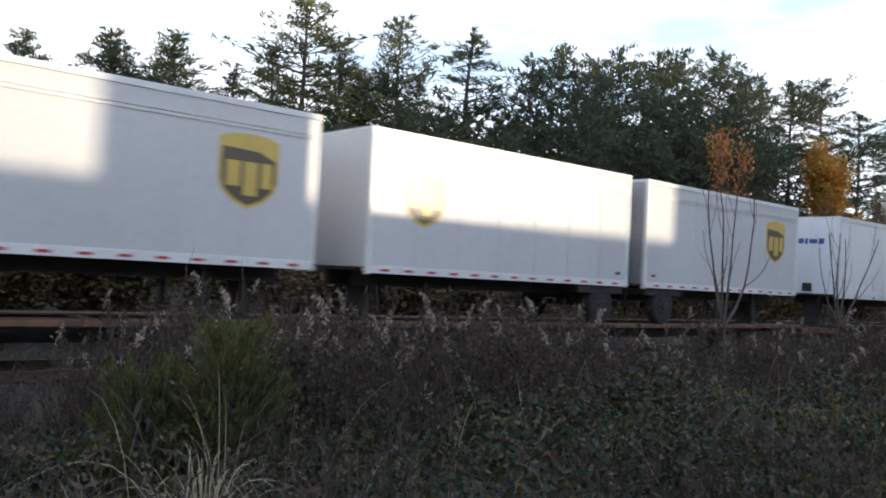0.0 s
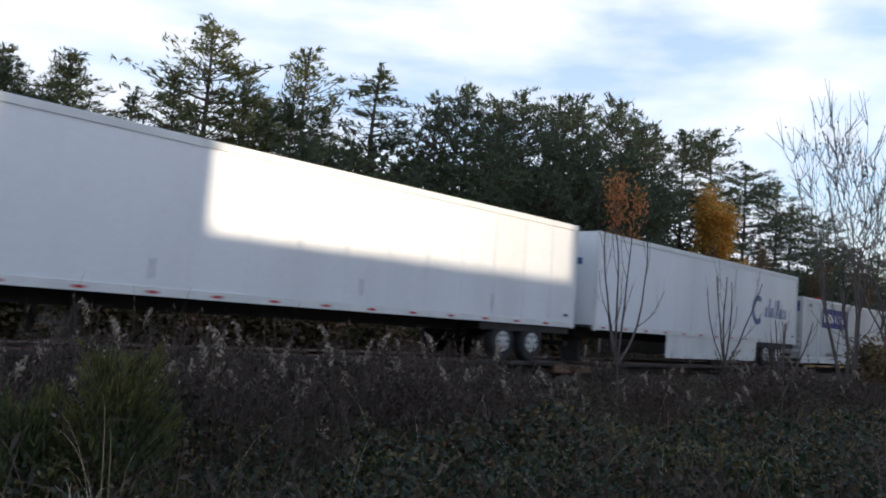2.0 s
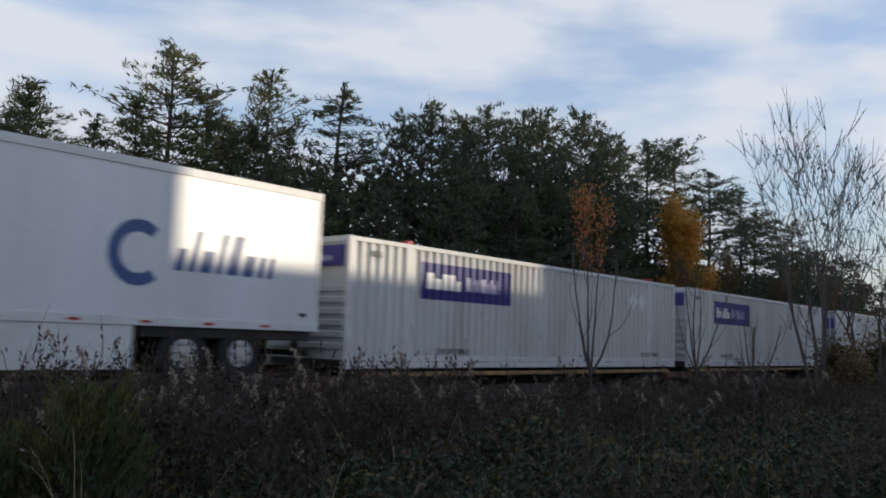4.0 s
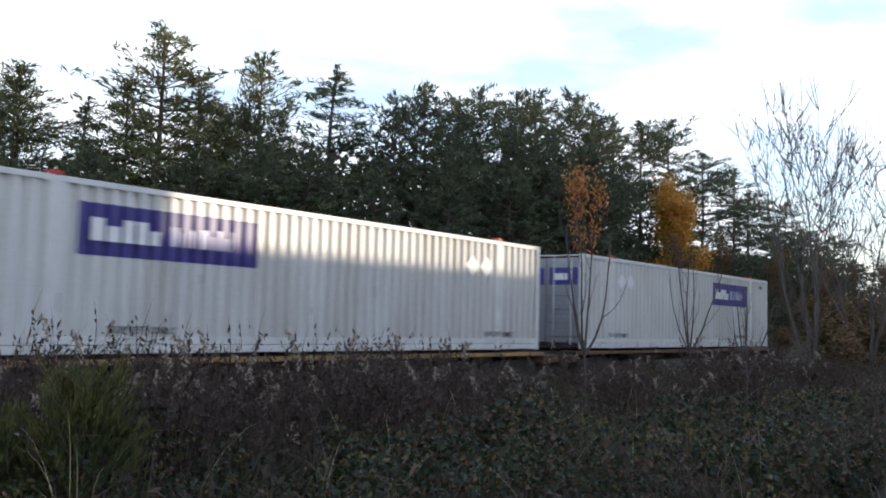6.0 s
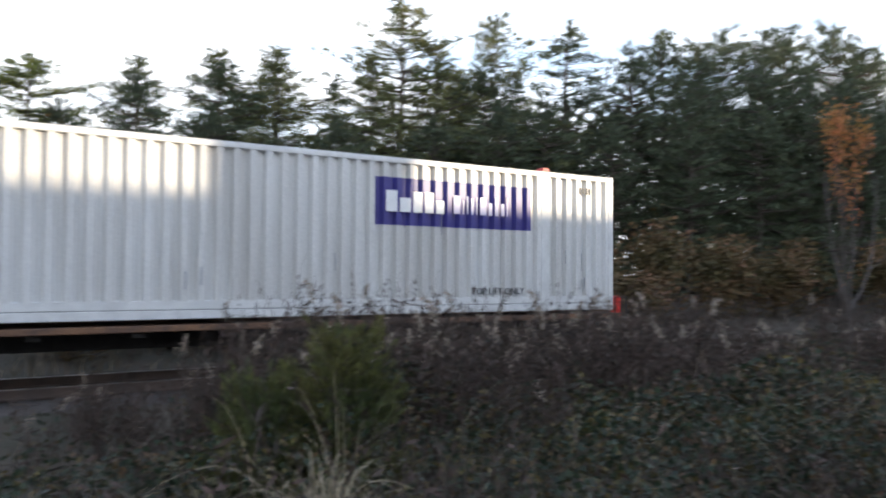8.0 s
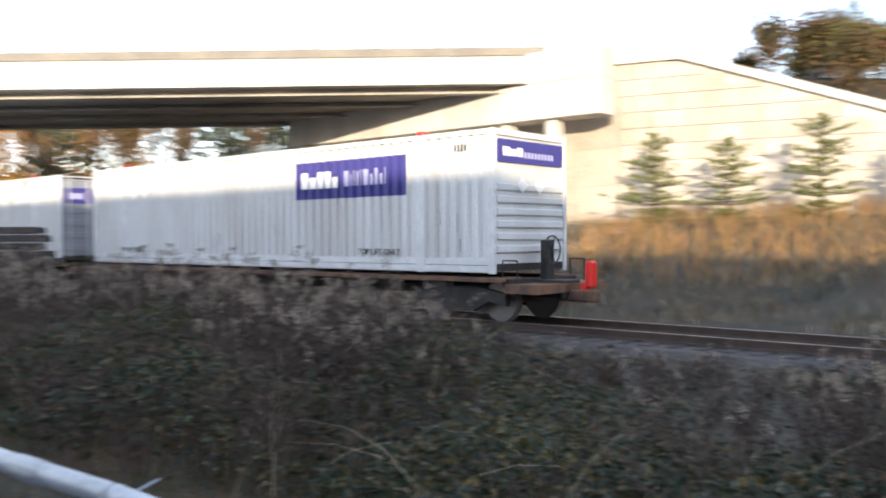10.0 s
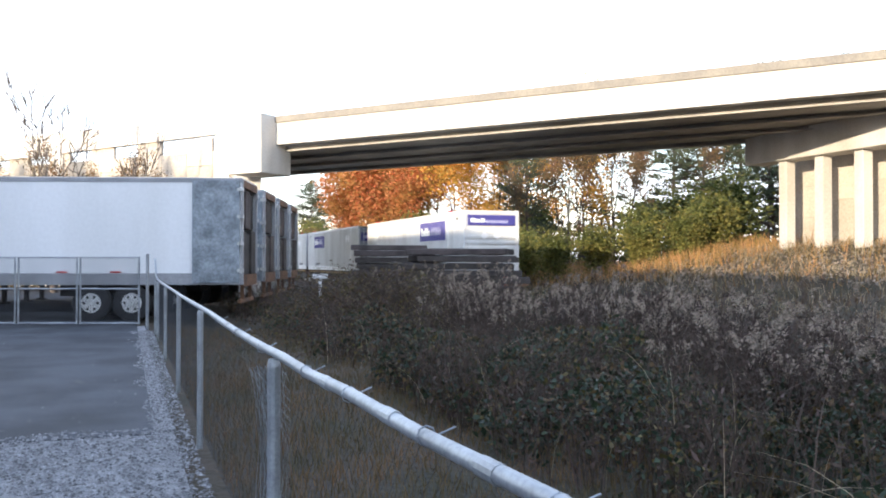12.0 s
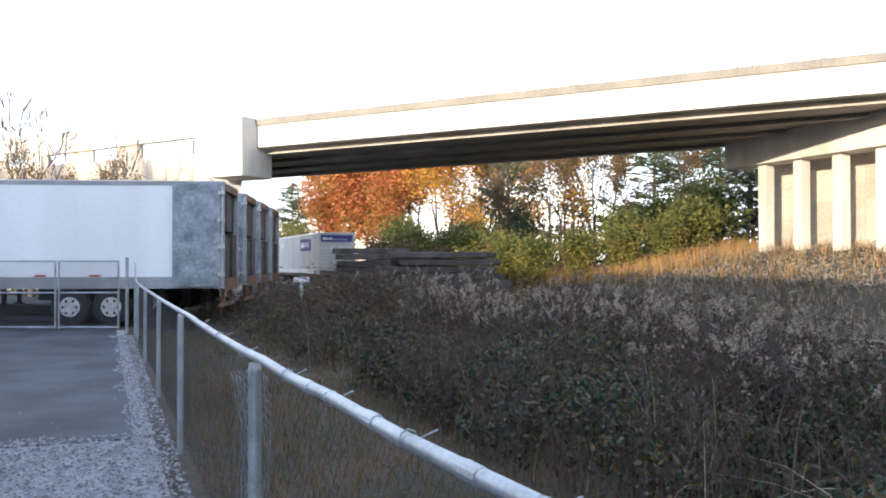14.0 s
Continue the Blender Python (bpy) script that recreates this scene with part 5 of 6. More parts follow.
def pine(kind, x, y, h, wide=1.0, turn=0.0):
    src = KINDS[kind]
    ob = src if kind not in used else copy_thing(src, Matrix())
    used.add(kind)
    g = ground_z(x, y)
    s = (h - g) / 12.0
    return plant(ob, x, y, s, turn, wide=s * wide)


# kind, place along the track, depth, top height, width, turn
for row in [("o", 10.3, 36, 10.4, 1.2, 40), ("o", 13.7, 36.5, 11.4, 1.1, 140), ("o", 16.4, 36, 11.7, 1.3, 10), ("p", 19.0, 36, 10.8, 1.2, 80), ("o", 22.4, 35, 14.7, 1.4, 200), ("o", 24.4, 35.5, 13.2, 1.1, 130), ("o", 20.4, 35, 11.8, 1.1, 95), ("d", 26.0, 34, 11.8, .8, 20),
            ("d", 21.5, 31, 8.4, .9, 120), ("o", 28.2, 35, 14.9, 1.15, 300), ("d", 30.0, 29, 8.6, .8, 60), ("p", 31.5, 34, 15.1, 1.5, 140), ("d", 33.4, 31, 13.3, .8, 70), ("d", 36.2, 31, 14.4, 0.8, 250), ("d", 34.8, 28.5, 11.2, .9, 290), ("d", 33.0, 27, 8.5, .9, 33), ("d", 38.9, 31.5, 14.5, .8, 10),
            ("d", 37.0, 26, 9.5, 1.0, 75), ("d", 41.5, 31, 15.5, .8, 130), ("d", 39.5, 28, 12.3, .9, 330), ("d", 41.0, 26, 10.4, 1.0, 200), ("d", 44.6, 31, 15.8, .8, 280), ("d", 47.6, 31, 16.6, .8, 185), ("d", 43.0, 27.5, 12.5, .9, 20), ("d", 45.0, 25.5, 10.5, 1.0, 310), ("d", 50.9, 31, 17.3, .85, 15), ("d", 47.5, 27.5, 12.8, .9, 240), 
            ("d", 53.8, 31, 16.7, .75, 50), ("t", 57.2, 31, 16.5, .9, 310), ("t", 61.3, 31, 17.1, 1.1, 170), ("t", 67.1, 31, 18.2, 1.1, 20), ("t", 72.8, 31, 16.7, 1.1, 240), ("t", 81.0, 31, 16.3, 1.2, 330),
            ("t", 90.0, 33, 15.6, 1.2, 111), ("d", 106.0, 36, 13.6, 1.3, 260), ("d", 92.0, 25, 7.6, 1.2, 35), ("d", 104.0, 26, 9.0, 1.3, 125), ("d", 118.0, 26, 10.0, 1.4, 215), ("d", 134.0, 27, 12.0, 1.4, 305), ("t", 102.0, 33, 16.0, 1.2, 5), ("d", 122.0, 38, 15.5, 1.4, 45), ("d", 140.0, 38, 16, 1.5, 90),
            ("y", 5.0, 40, 10.6, 1.6, 25), ("y", 1.4, 40, 10.3, 1.5, 66), ("y", 3.2, 38.6, 9.4, 1.5, 166), ("d", 12.5, 33, 8.2, .9, 166), ("d", 16.8, 31, 7.8, .9, 266), ("d", 7.5, 37.5, 8.6, .9, 6),
            ("d", 9.0, 32, 8.8, 1.0, 100), ("d", 13.5, 36, 10.6, 1.0, 20), ("o", 27.5, 38, 12.5, 1.2, 60), ("p", 31.3, 38, 13.0, 1.2, 111), ("d", 24.5, 30, 9.0, 1.0, 222), ("o", 18.0, 40, 12.0, 1.3, 20), ("d", 28.0, 31.5, 10.0, 1.0, 66), ("y", 7.0, 40, 10.8, 1.5, 240),
            ("d", 62.0, 29, 8.0, 1.1, 5), ("d", 68.0, 30, 8.5, 1.2, 95), ("d", 76.0, 29, 8.5, 1.3, 185), ("d", 86.0, 30, 9.0, 1.4, 275), ("d", 98.0, 31, 10.0, 1.5, 15), ("d", 114.0, 31, 11.0, 1.6, 105), ("d", 56.5, 29, 8.0, 1.0, 200),
            ("y", -15.6, 29.4, 5.5, 1.35, 0), ("y", -12.7, 29.2, 5.1, 1.4, 130), ("y", -9.8, 29.8, 5.7, 1.35, 260), ("y", -6.5, 30.5, 5.2, 1.4, 30),
            ("y", -5.9, 40, 10.6, 1.5, 12), ("y", -7.8, 40.5, 10.9, 1.5, 92), ("d", 3.0, 42, 11.0, 1.1, 44), ("d", 4.6, 38.5, 7.6, 1.1, 144),
                        ("d", -47.0, 40, 14.5, 1.1, 300), ("d", -42.5, 41, 14.0, 1.1, 200), ("d", -56.0, 41, 14.6, 1.1, 33), ("d", -62.0, 42, 15.5, 1.1, 133), ("t", -58.0, 46, 16.0, 1.1, 233), ("d", -45.5, 38, 11.0, 1.0, 80), ("d", -60.5, 28.5, 11.0, 0.8, 10), ("d", -170.0, 34, 17, 1.2, 20), ("d", -182.0, 37, 15.0, 1.3, 70), ("d", -150.0, 36, 16.0, 1.2, 150)]:
    pine(*row)

# autumn trees
yellow = broadleaf(31, 10.8, 0.8, LEAF_ORANGE, 14, "narrow maple in yellow and orange leaf", leaf=0.18, trunk=0.12, narrow=2.2, levels=5, loose=0.3)
plant(yellow, 59.5, 27, 1.12, 0, wide=1.35)
redtree = broadleaf(37, 9.0, 1.0, LEAF_RED, 9, "tree in red and orange autumn leaf", leaf=0.17, trunk=0.12, levels=5, loose=0.34)
plant(redtree, -97, 28, 1.5, 0, wide=2.2)
sparse_red = broadleaf(38, 9.0, 0.9, LEAF_RED, 4, "half-bare slender tree with red and orange leaves", leaf=0.2, trunk=0.2, narrow=1.6, levels=4, loose=0.28, twig=0.008)
plant(sparse_red, 39.7, 23.5, 1.06, 0, wide=0.8)
for x, y, s, r in ((-94, 25, 1.75, 10), (-104, 27.5, 1.9, 130), (-90, 31, 1.8, 220), (-112, 33, 1.9, 300), (-99, 23, 1.3, 70), (-86, 27, 1.4, 190)):
    plant(copy_thing(redtree, Matrix()), x, y, s, r, wide=s * 1.5)
orange = broadleaf(41, 10.0, 1.0, LEAF_ORANGE, 7, "half-bare tree with orange leaves", leaf=0.17, trunk=0.13, levels=5, loose=0.3)
plant(orange, -80, 30, 1.55, 0, wide=2.2)
for x, y, s, r in ((-84, 36, 1.7, 40), (-72, 34, 1.5, 80), (-118, 32, 1.8, 200), (-90, 40, 1.9, 160), (-76, 30, 1.3, 10), (-68, 40, 1.6, 270)):
    plant(copy_thing(orange, Matrix()), x, y, s, r, wide=s * 1.35)
thinned = broadleaf(43, 10.0, 1.0, LEAF_BROWN, 3, "nearly bare tree with a few brown leaves", leaf=0.16, trunk=0.14, levels=5, loose=0.25, twig=0.010)
plant(thinned, -66, 35, 1.5, 0)
for x, y, s, r in ((-70, 33, 1.5, 10), (-64, 38, 1.5, 60), (-77, 35, 1.6, 320), (-60, 37, 1.3, 99), (-73, 40, 1.7, 100), (-61, 33, 1.2, 210), (-52, 32, 1.0, 140), (-56, 29, 0.95, 20), (-48, 36, 1.15, 250), (-58, 27, 0.8, 300), (66, 27, 0.9, 20), (52, 24, 0.75, 60), (74, 25, 0.85, 300), (90, 26, 0.9, 80), (82, 24, .7, 10), (100, 25, .9, 200), (112, 26, 1.0, 20), (-78, 44, 1.8, 0), (-3, 42, .3, 30), (0.2, 42, 0.3, 75), (-10.5, 42, 0.3, 140)):
    plant(copy_thing(thinned, Matrix()), x, y, s, r)
olive = broadleaf(53, 5.0, 1.25, LEAF_OLIVE, 6, "olive green shrub turning yellow", leaf=0.23, trunk=0.13, levels=3, stems=7, group="thickets", r0=0.04, name="thicket", loose=0.5)
bush = broadleaf(47, 4.0, 1.3, LEAF_BROWN, 4, "brown leafy thicket beside the railway", leaf=0.205, trunk=0.15, levels=3, stems=4, group="thickets", r0=0.03, name="thicket", loose=0.3, twig=0.006)
plant(bush, 62, 22.5, 1.0)
place = random.Random(77)
for x, y, s, r in ((48, 23, 0.9, 50), (55, 21.5, 0.8, 90), (70, 21, 1.1, 150), (78, 21, 1.2, 10), (87, 21.5, 1.3, 80), (98, 22, 1.5, 200), (110, 22, 1.6, 300), (124, 23, 1.7, 20), (60, 19.8, 0.55, 33), (75, 19.5, 0.6, 40), (92, 19.8, 0.8, 80), (104, 20, 1.0, 10),
                   (-3, 38, 0.8, 0), (-0.5, 38.5, 0.8, 50), (-7, 38, .8, 100), (-11, 37, .8, 160), (-14.5, 37.5, 0.7, 220), (-4, 30, 0.7, 30), (-1.0, 28, .6, 75), (3.5, 30, 0.7, 115), (8, 30, 1.0, 10), (6.5, 34, 1.1, 60), (-9, 40, 0.9, 20), (-13, 40, 0.8, 0), (-6, 39.5, .9, 70), (0, 36.5, .8, 200), (3, 35, .9, 10)):
    plant(copy_thing(bush, Matrix()), x, y, s, r, wide=s * 1.3)
for k in range(28):
    x = -18 + k * 1.0
    src = (thinned, bush, thinned, olive)[k % 4]
    tall = {0: 0.34, 1: 0.75, 2: 0.42, 3: 0.55}[k % 4] * (0.72 if k < 13 else 1.0) * (1 + 0.02 * k)
    plant(copy_thing(src, Matrix()), x, 41.5 + place.uniform(-1.5, 3.0), tall, place.uniform(0, 360), wide=tall * 1.6)
for k in range(16):
    x = -13 + k * 1.5
    tall = place.uniform(0.5, 0.8)
    plant(copy_thing((bush, olive, bush)[k % 3], Matrix()), x, 39.0 + place.uniform(-0.8, 1.2), tall, place.uniform(0, 360), wide=tall * 1.5)
for k in range(17):
    x = 6 + k * 2.7
    plant(copy_thing(bush, Matrix()), x + place.uniform(-0.6, 0.6), 21.0 + place.uniform(-0.8, 2.0), place.uniform(0.65, 0.95), place.uniform(0, 360), wide=place.uniform(0.9, 1.3))
for k in range(13):
    s = place.uniform(0.42, 0.62)
    plant(copy_thing(bush, Matrix()), 4.5 + k * 1.4 + place.uniform(-0.4, 0.4), 19.8 + place.uniform(-0.5, 1.0), s, place.uniform(0, 360), wide=s * 1.9)
for x, y, s, r in ((31, 8.2, 0.5, 10), (34, 9.6, 0.62, 80), (36.5, 7.6, 0.6, 150), (39, 9.2, 0.7, 230), (42, 7.8, 0.75, 300), (45.5, 9.4, 0.85, 40), (50, 8.2, 0.95, 120), (55, 9.6, 1.0, 200)):
    plant(copy_thing(bush, Matrix()), x, y, s, r, wide=s * 1.35)
plant(olive, -47, 30, 0.85, wide=1.1)
for x, y, s, r in ((-66, 26, 0.8, 45), (-73, 25, 0.9, 135), (-82, 27, 1.1, 10), (-44, 34, 1.0, 120), (-63, 30, 1.0, 300), (-70, 29, 0.9, 80), (-41.5, 31, 0.7, 20), (-52, 24.5, 0.6, 15), (-48.5, 24.8, 0.62, 75), (-45.2, 25.6, 0.6, 190), (-42.8, 27, 0.55, 250), (-55.5, 25.5, 0.7, 310), (-59, 25, 0.75, 100), (-40.5, 28.6, 0.5, 30), (-150, 30, 1.5, 20), (-138, 28, 1.2, 90), (-49, 34, 1.0, 260)):
    plant(copy_thing(olive, Matrix()), x, y, s, r, wide=s * 1.4)
for x, y, s, r in ((-62, 24, 0.7, 50), (-55, 25, .7, 20), (-70, 23, 0.9, 200), (-86, 21.5, 0.9, 260), (-95, 20.5, .9, 10), (-80, 24, 1.0, 0), (-90, 23, 1.1, 90), (-75, 27, 1.0, 20), (-125, 25, 1.5, 20), (-100, 22, 1.0, 120), (-66, 27, 1.0, 10), (-110, 24, 1.2, 44), (-140, 24, 1.6, 99)):
    plant(copy_thing(bush, Matrix()), x, y, s, r, wide=s * 1.5)

# bare trees between the viewer and the train, and by the yard wall
bare = broadleaf(61, 9.0, 1.25, LEAF_BROWN, 0.12, "bare grey tree with a few hanging leaves", BARE_BARK, "bare_tree", leaf=0.11, trunk=0.24, levels=4, stems=4, group="bare trees", r0=0.075, narrow=1.0, twig=0.011)
plant(bare, 30.6, 9.2, 1.28, 0, wide=1.0)
for x, y, s, r in ((36.0, 8.8, 1.2, 70), (39.5, 8.5, 1.0, 150)):
    plant(copy_thing(bare, Matrix()), x, y, s, r)
yard_tree = broadleaf(67, 11.5, 1.3, LEAF_BROWN, 0.1, "bare spreading tree before the retaining wall", BARE_BARK, "bare_tree", leaf=0.14, trunk=0.2, levels=5, group="bare trees", r0=0.22, twig=0.028)
for x, y, s, r in ((-48.0, 1.2, 0.9, 0), (-50.0, -0.6, 1.1, 80), (-52.2, -2.6, 1.0, 150), (-54.6, -4.7, 1.2, 220), (-57.0, -7.0, 1.1, 300), (-59.5, -9.3, 1.2, 40), (-62.0, -11.6, 1.2, 110)):
    plant(copy_thing(bush, Matrix()), x, y, s, r, wide=s * 1.5)
    plant(copy_thing(thinned, Matrix()), x - 0.8, y + 0.4, s * 0.72, r + 40)
plant(yard_tree, -49.5, -3.5, 1.0, 0)
plant(copy_thing(yard_tree, Matrix()), -56, -4.0, 0.9, 140)
plant(copy_thing(yard_tree, Matrix()), -47, 0.8, 0.72, 220)


def sapling(name, x, y, h, seed):
    rnd = np.random.default_rng(seed)
    t = thing(name, "bare forked sapling with upswept stems", "sapling", Matrix.Translation((x, y, ground_z(x, y))), "bare saplings")
    segs = []

    def stem(p, d, ln, r, kids):
        n = 6
        for k in range(n):
            d = unit(d + np.array([-d[0], -d[1], 0.35]) * 0.16 + rnd.normal(0, 0.05, 3))
            q = p + d * ln / n
            segs.append((p, q, r, r * 0.84))
            p, r = q, r * 0.84
            if kids and k in (1, 3, 4):
                stem(p, unit(d + rnd.normal(0, 0.45, 3) * np.array([1, 1, 0.2])), ln * 0.38, r * 0.5, kids - 1)

    stem(np.array([0, 0, -0.3]), np.array([0.02, 0, 1.0]), h * 0.42, 0.055, 0)
    fork = segs[-1][1]
    for a, tilt, ln, r in ((200, 0.75, 0.66, 0.032), (170, 0.28, 0.64, 0.030), (10, 0.3, 0.62, 0.030), (340, 0.95, 0.70, 0.030), (90, 0.4, 0.55, 0.022)):
        d = unit(np.array([math.cos(radians(a)) * tilt, math.sin(radians(a)) * tilt, 0.9]))
        stem(fork, d, h * ln, r, 2)
    raw_object("stem", *limbs_mesh(segs, 6), BARE_BARK, t)


sapling("sapling", 14.9, 8.6, 4.0, 71)
sapling("sapling", 21.5, 9.4, 3.6, 72)
sapling("sapling", 19.5, 7.2, 2.6, 73)


def cedar(x, y, h, radius, seed):
    rnd = np.random.default_rng(seed)
    t = thing("young_cedar", "bushy yellow-green young evergreen with upright sprays", "shrub", Matrix.Translation((x, y, ground_z(x, y))))
    base, off = [], []
    segs = []
    for _ in range(230):
        a, u = rnd.uniform(0, math.tau), rnd.uniform(0, 1)
        rr = radius * (1 - 0.55 * u) * rnd.uniform(0.3, 1.0) ** 0.5
        z = h * u * 0.78
        p = np.array([math.cos(a) * rr * 0.35, math.sin(a) * rr * 0.35, z * 0.85])
        q = np.array([math.cos(a) * rr, math.sin(a) * rr, z + 0.32 * rnd.uniform(0.5, 1.1)])
        segs.append((p, q, 0.006, 0.002))
        for k in range(46):
            w = rnd.uniform(0.2, 1.0)
            base.append(p + (q - p) * w + rnd.normal(0, 0.012, 3))
            off.append((q - p) * 0.25 + rnd.normal(0, 0.035, 3) + np.array([0, 0, 0.05]))
    segs.append((np.array([0, 0, -0.2]), np.array([0, 0, h * 0.85]), 0.03, 0.008))
    raw_object("stem", *limbs_mesh(segs, 4), BARK, t)
    c = np.array(base)
    raw_object("foliage", *leaf_quads(c, 0.085, 0.012, np.array(off), 0.4), CEDAR, t)


cedar(3.45, 6.2, 1.62, 0.78, 5)
cedar(2.85, 6.5, 1.2, 0.6, 6)


def grass_clump(x, y, n, h, seed, reach=0.75, droop=0.9):
    """Long blades that rise, bow over and hang at the tip."""
    rnd = np.random.default_rng(seed)
    t = thing("dry_grass_clump", "clump of long pale arching dry grass", "grass clump", Matrix.Translation((x, y, ground_z(x, y))))
    a = rnd.uniform(0, math.tau, n)
    out = np.stack([np.cos(a), np.sin(a), np.zeros(n)], 1)
    base = out * rnd.uniform(0, 0.12, (n, 1))
    ln, up, hang = rnd.uniform(0.25, 1.0, n) ** 1.2 * reach, h * rnd.uniform(0.6, 1.05, n), droop * rnd.uniform(0.2, 1.0, n)
    side = np.stack([-np.sin(a), np.cos(a), rnd.normal(0, 0.3, n)], 1)
    rows, segs = [], 9
    for k in range(segs + 1):
        u = k / segs
        z = up * (1.9 * u - 0.9 * u * u) - up * hang * max(0.0, u - 0.45) ** 2 * 1.9
        p = base + out * (ln * u ** 1.7)[:, None] + np.stack([np.zeros(n), np.zeros(n), z], 1)
        w = 0.0095 * (1 - 0.8 * u)
        rows += [p - side * w * 0.5, p + side * w * 0.5]
    m = 2 * (segs + 1)
    quad = np.array([(2 * k, 2 * k + 1, 2 * k + 3, 2 * k + 2) for k in range(segs)])
    f = (np.arange(n)[:, None, None] * m + quad[None]).reshape(-1, 4)
    tagged(raw_object("blade_tuft", np.stack(rows, axis=1).reshape(-1, 3), f, STRAW, t), kind="stuff")


grass_clump(2.56, 4.86, 80, 0.86, 3, 0.85, 1.25)
grass_clump(2.50, 4.95, 14, 0.95, 4, 1.4, 0.9)
grass_clump(2.75, 4.9, 6, 1.45, 6, 0.5, 0.15)


def height_at(xy):
    return np.array([ground_z(float(x), float(y)) for x, y in xy])


def scatter(n, x0, x1, y0, y1, keep):
    p = np.stack([RNG.uniform(x0, x1, n), RNG.uniform(y0, y1, n)], 1)
    k = np.array([keep(x, y) for x, y in p])
    return p[RNG.uniform(0, 1, n) < k]


def lumps(x, y, s, seed):
    return 0.5 + 0.5 * noise.noise(Vector((x * s, y * s, seed)))


def far_fade(x, y):
    return 1.0 if x * x + y * y < 400 else max(0.3, 20 / math.hypot(x, y))


def fence_side(x, y):
    """Where the brush begins: mown strip beside the fence west of the viewer."""
    edge = 2.95 + 0.8 * lumps(x, 0, 0.35, 9)
    return 1.0 if y > (edge if x < -2.0 else 2.6) else 0.0


def low_brush(x, y):
    """How tall the brush may grow: it stays low on the stretch from which the rails are seen."""
    u = x / max(y, 1.0)
    w = max(0.0, min(1.0, (u + 0.85) / 0.2)) * max(0.0, min(1.0, (0.44 - u) / 0.25)) * max(0.0, min(1.0, (y - 4.5) / 3.0))
    return 1.0 - 0.60 * w


def weeds():
    """Dried weeds in many-stemmed clumps between the fence and the track, and beyond it."""
    def keep(x, y):
        k = fence_side(x, y) * far_fade(x, y) * (1.0 if lumps(x, y, 0.45, 1) > 0.47 else 0.16) * (0.25 if y > 11.8 else 1)
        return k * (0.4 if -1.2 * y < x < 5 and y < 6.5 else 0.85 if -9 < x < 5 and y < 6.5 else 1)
    p = scatter(4300, -46, 44, 2.4, 11.5, keep)
    p = np.concatenate([p, scatter(260, 1, 30, 6.2, 11.0, lambda x, y: 0.9 if lumps(x, y, 0.6, 55) > 0.48 else 0.1)])
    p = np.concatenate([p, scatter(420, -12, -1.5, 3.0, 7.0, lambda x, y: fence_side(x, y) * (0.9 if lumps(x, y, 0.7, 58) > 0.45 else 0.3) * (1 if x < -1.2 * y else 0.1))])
    p = np.concatenate([p, scatter(700, -60, 60, 18.4, 25, lambda x, y: 0.25 if -34 < x < -6 else 0.9)])
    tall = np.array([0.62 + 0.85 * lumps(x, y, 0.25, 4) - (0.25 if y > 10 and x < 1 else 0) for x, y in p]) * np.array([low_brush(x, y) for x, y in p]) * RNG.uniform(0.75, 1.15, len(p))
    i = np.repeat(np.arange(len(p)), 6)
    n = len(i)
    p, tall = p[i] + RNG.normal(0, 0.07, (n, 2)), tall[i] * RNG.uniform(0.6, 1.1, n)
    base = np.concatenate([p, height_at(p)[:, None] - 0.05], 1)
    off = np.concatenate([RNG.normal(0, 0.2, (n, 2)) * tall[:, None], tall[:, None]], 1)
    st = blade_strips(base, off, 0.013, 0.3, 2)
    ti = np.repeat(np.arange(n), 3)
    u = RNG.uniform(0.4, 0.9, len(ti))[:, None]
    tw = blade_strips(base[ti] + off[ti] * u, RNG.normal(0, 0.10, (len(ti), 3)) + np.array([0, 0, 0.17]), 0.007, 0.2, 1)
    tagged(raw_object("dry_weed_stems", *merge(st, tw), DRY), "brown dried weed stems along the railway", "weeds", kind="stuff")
    li = np.repeat(np.arange(n), 4)
    c = base[li] + off[li] * RNG.uniform(0.15, 0.95, len(li))[:, None] + RNG.normal(0, 0.06, (len(li), 3))
    tagged(raw_object("withered_leaves", *leaf_quads(c, 0.095, 0.026, np.array([[0, 0, -1.0]]), 1.6), DRY), "withered brown leaves on the weed stems", "weeds", kind="stuff")
    share = np.where(p[:, 0] < -3, 0.06, 0.015) * np.clip((p[:, 1] - 5.8) / 1.5, 0.02, 1)
    has = np.nonzero(RNG.uniform(0, 1, n) < share)[0]
    hi = np.repeat(has, 26)
    w = RNG.uniform(0, 1, len(hi))
    dirn = unit(np.concatenate([RNG.normal(0, 1, (n, 2)), np.full((n, 1), 0.9)], 1))[hi]
    c = base[hi] + off[hi] + dirn * (w * 0.24 - 0.08)[:, None] + RNG.normal(0, 0.022, (len(hi), 3))
    tagged(raw_object("seed_plumes", *leaf_quads(c, 0.046, 0.017), FLUFF), "pale fluffy seed heads of dried weeds", "weeds", kind="stuff")


weeds()


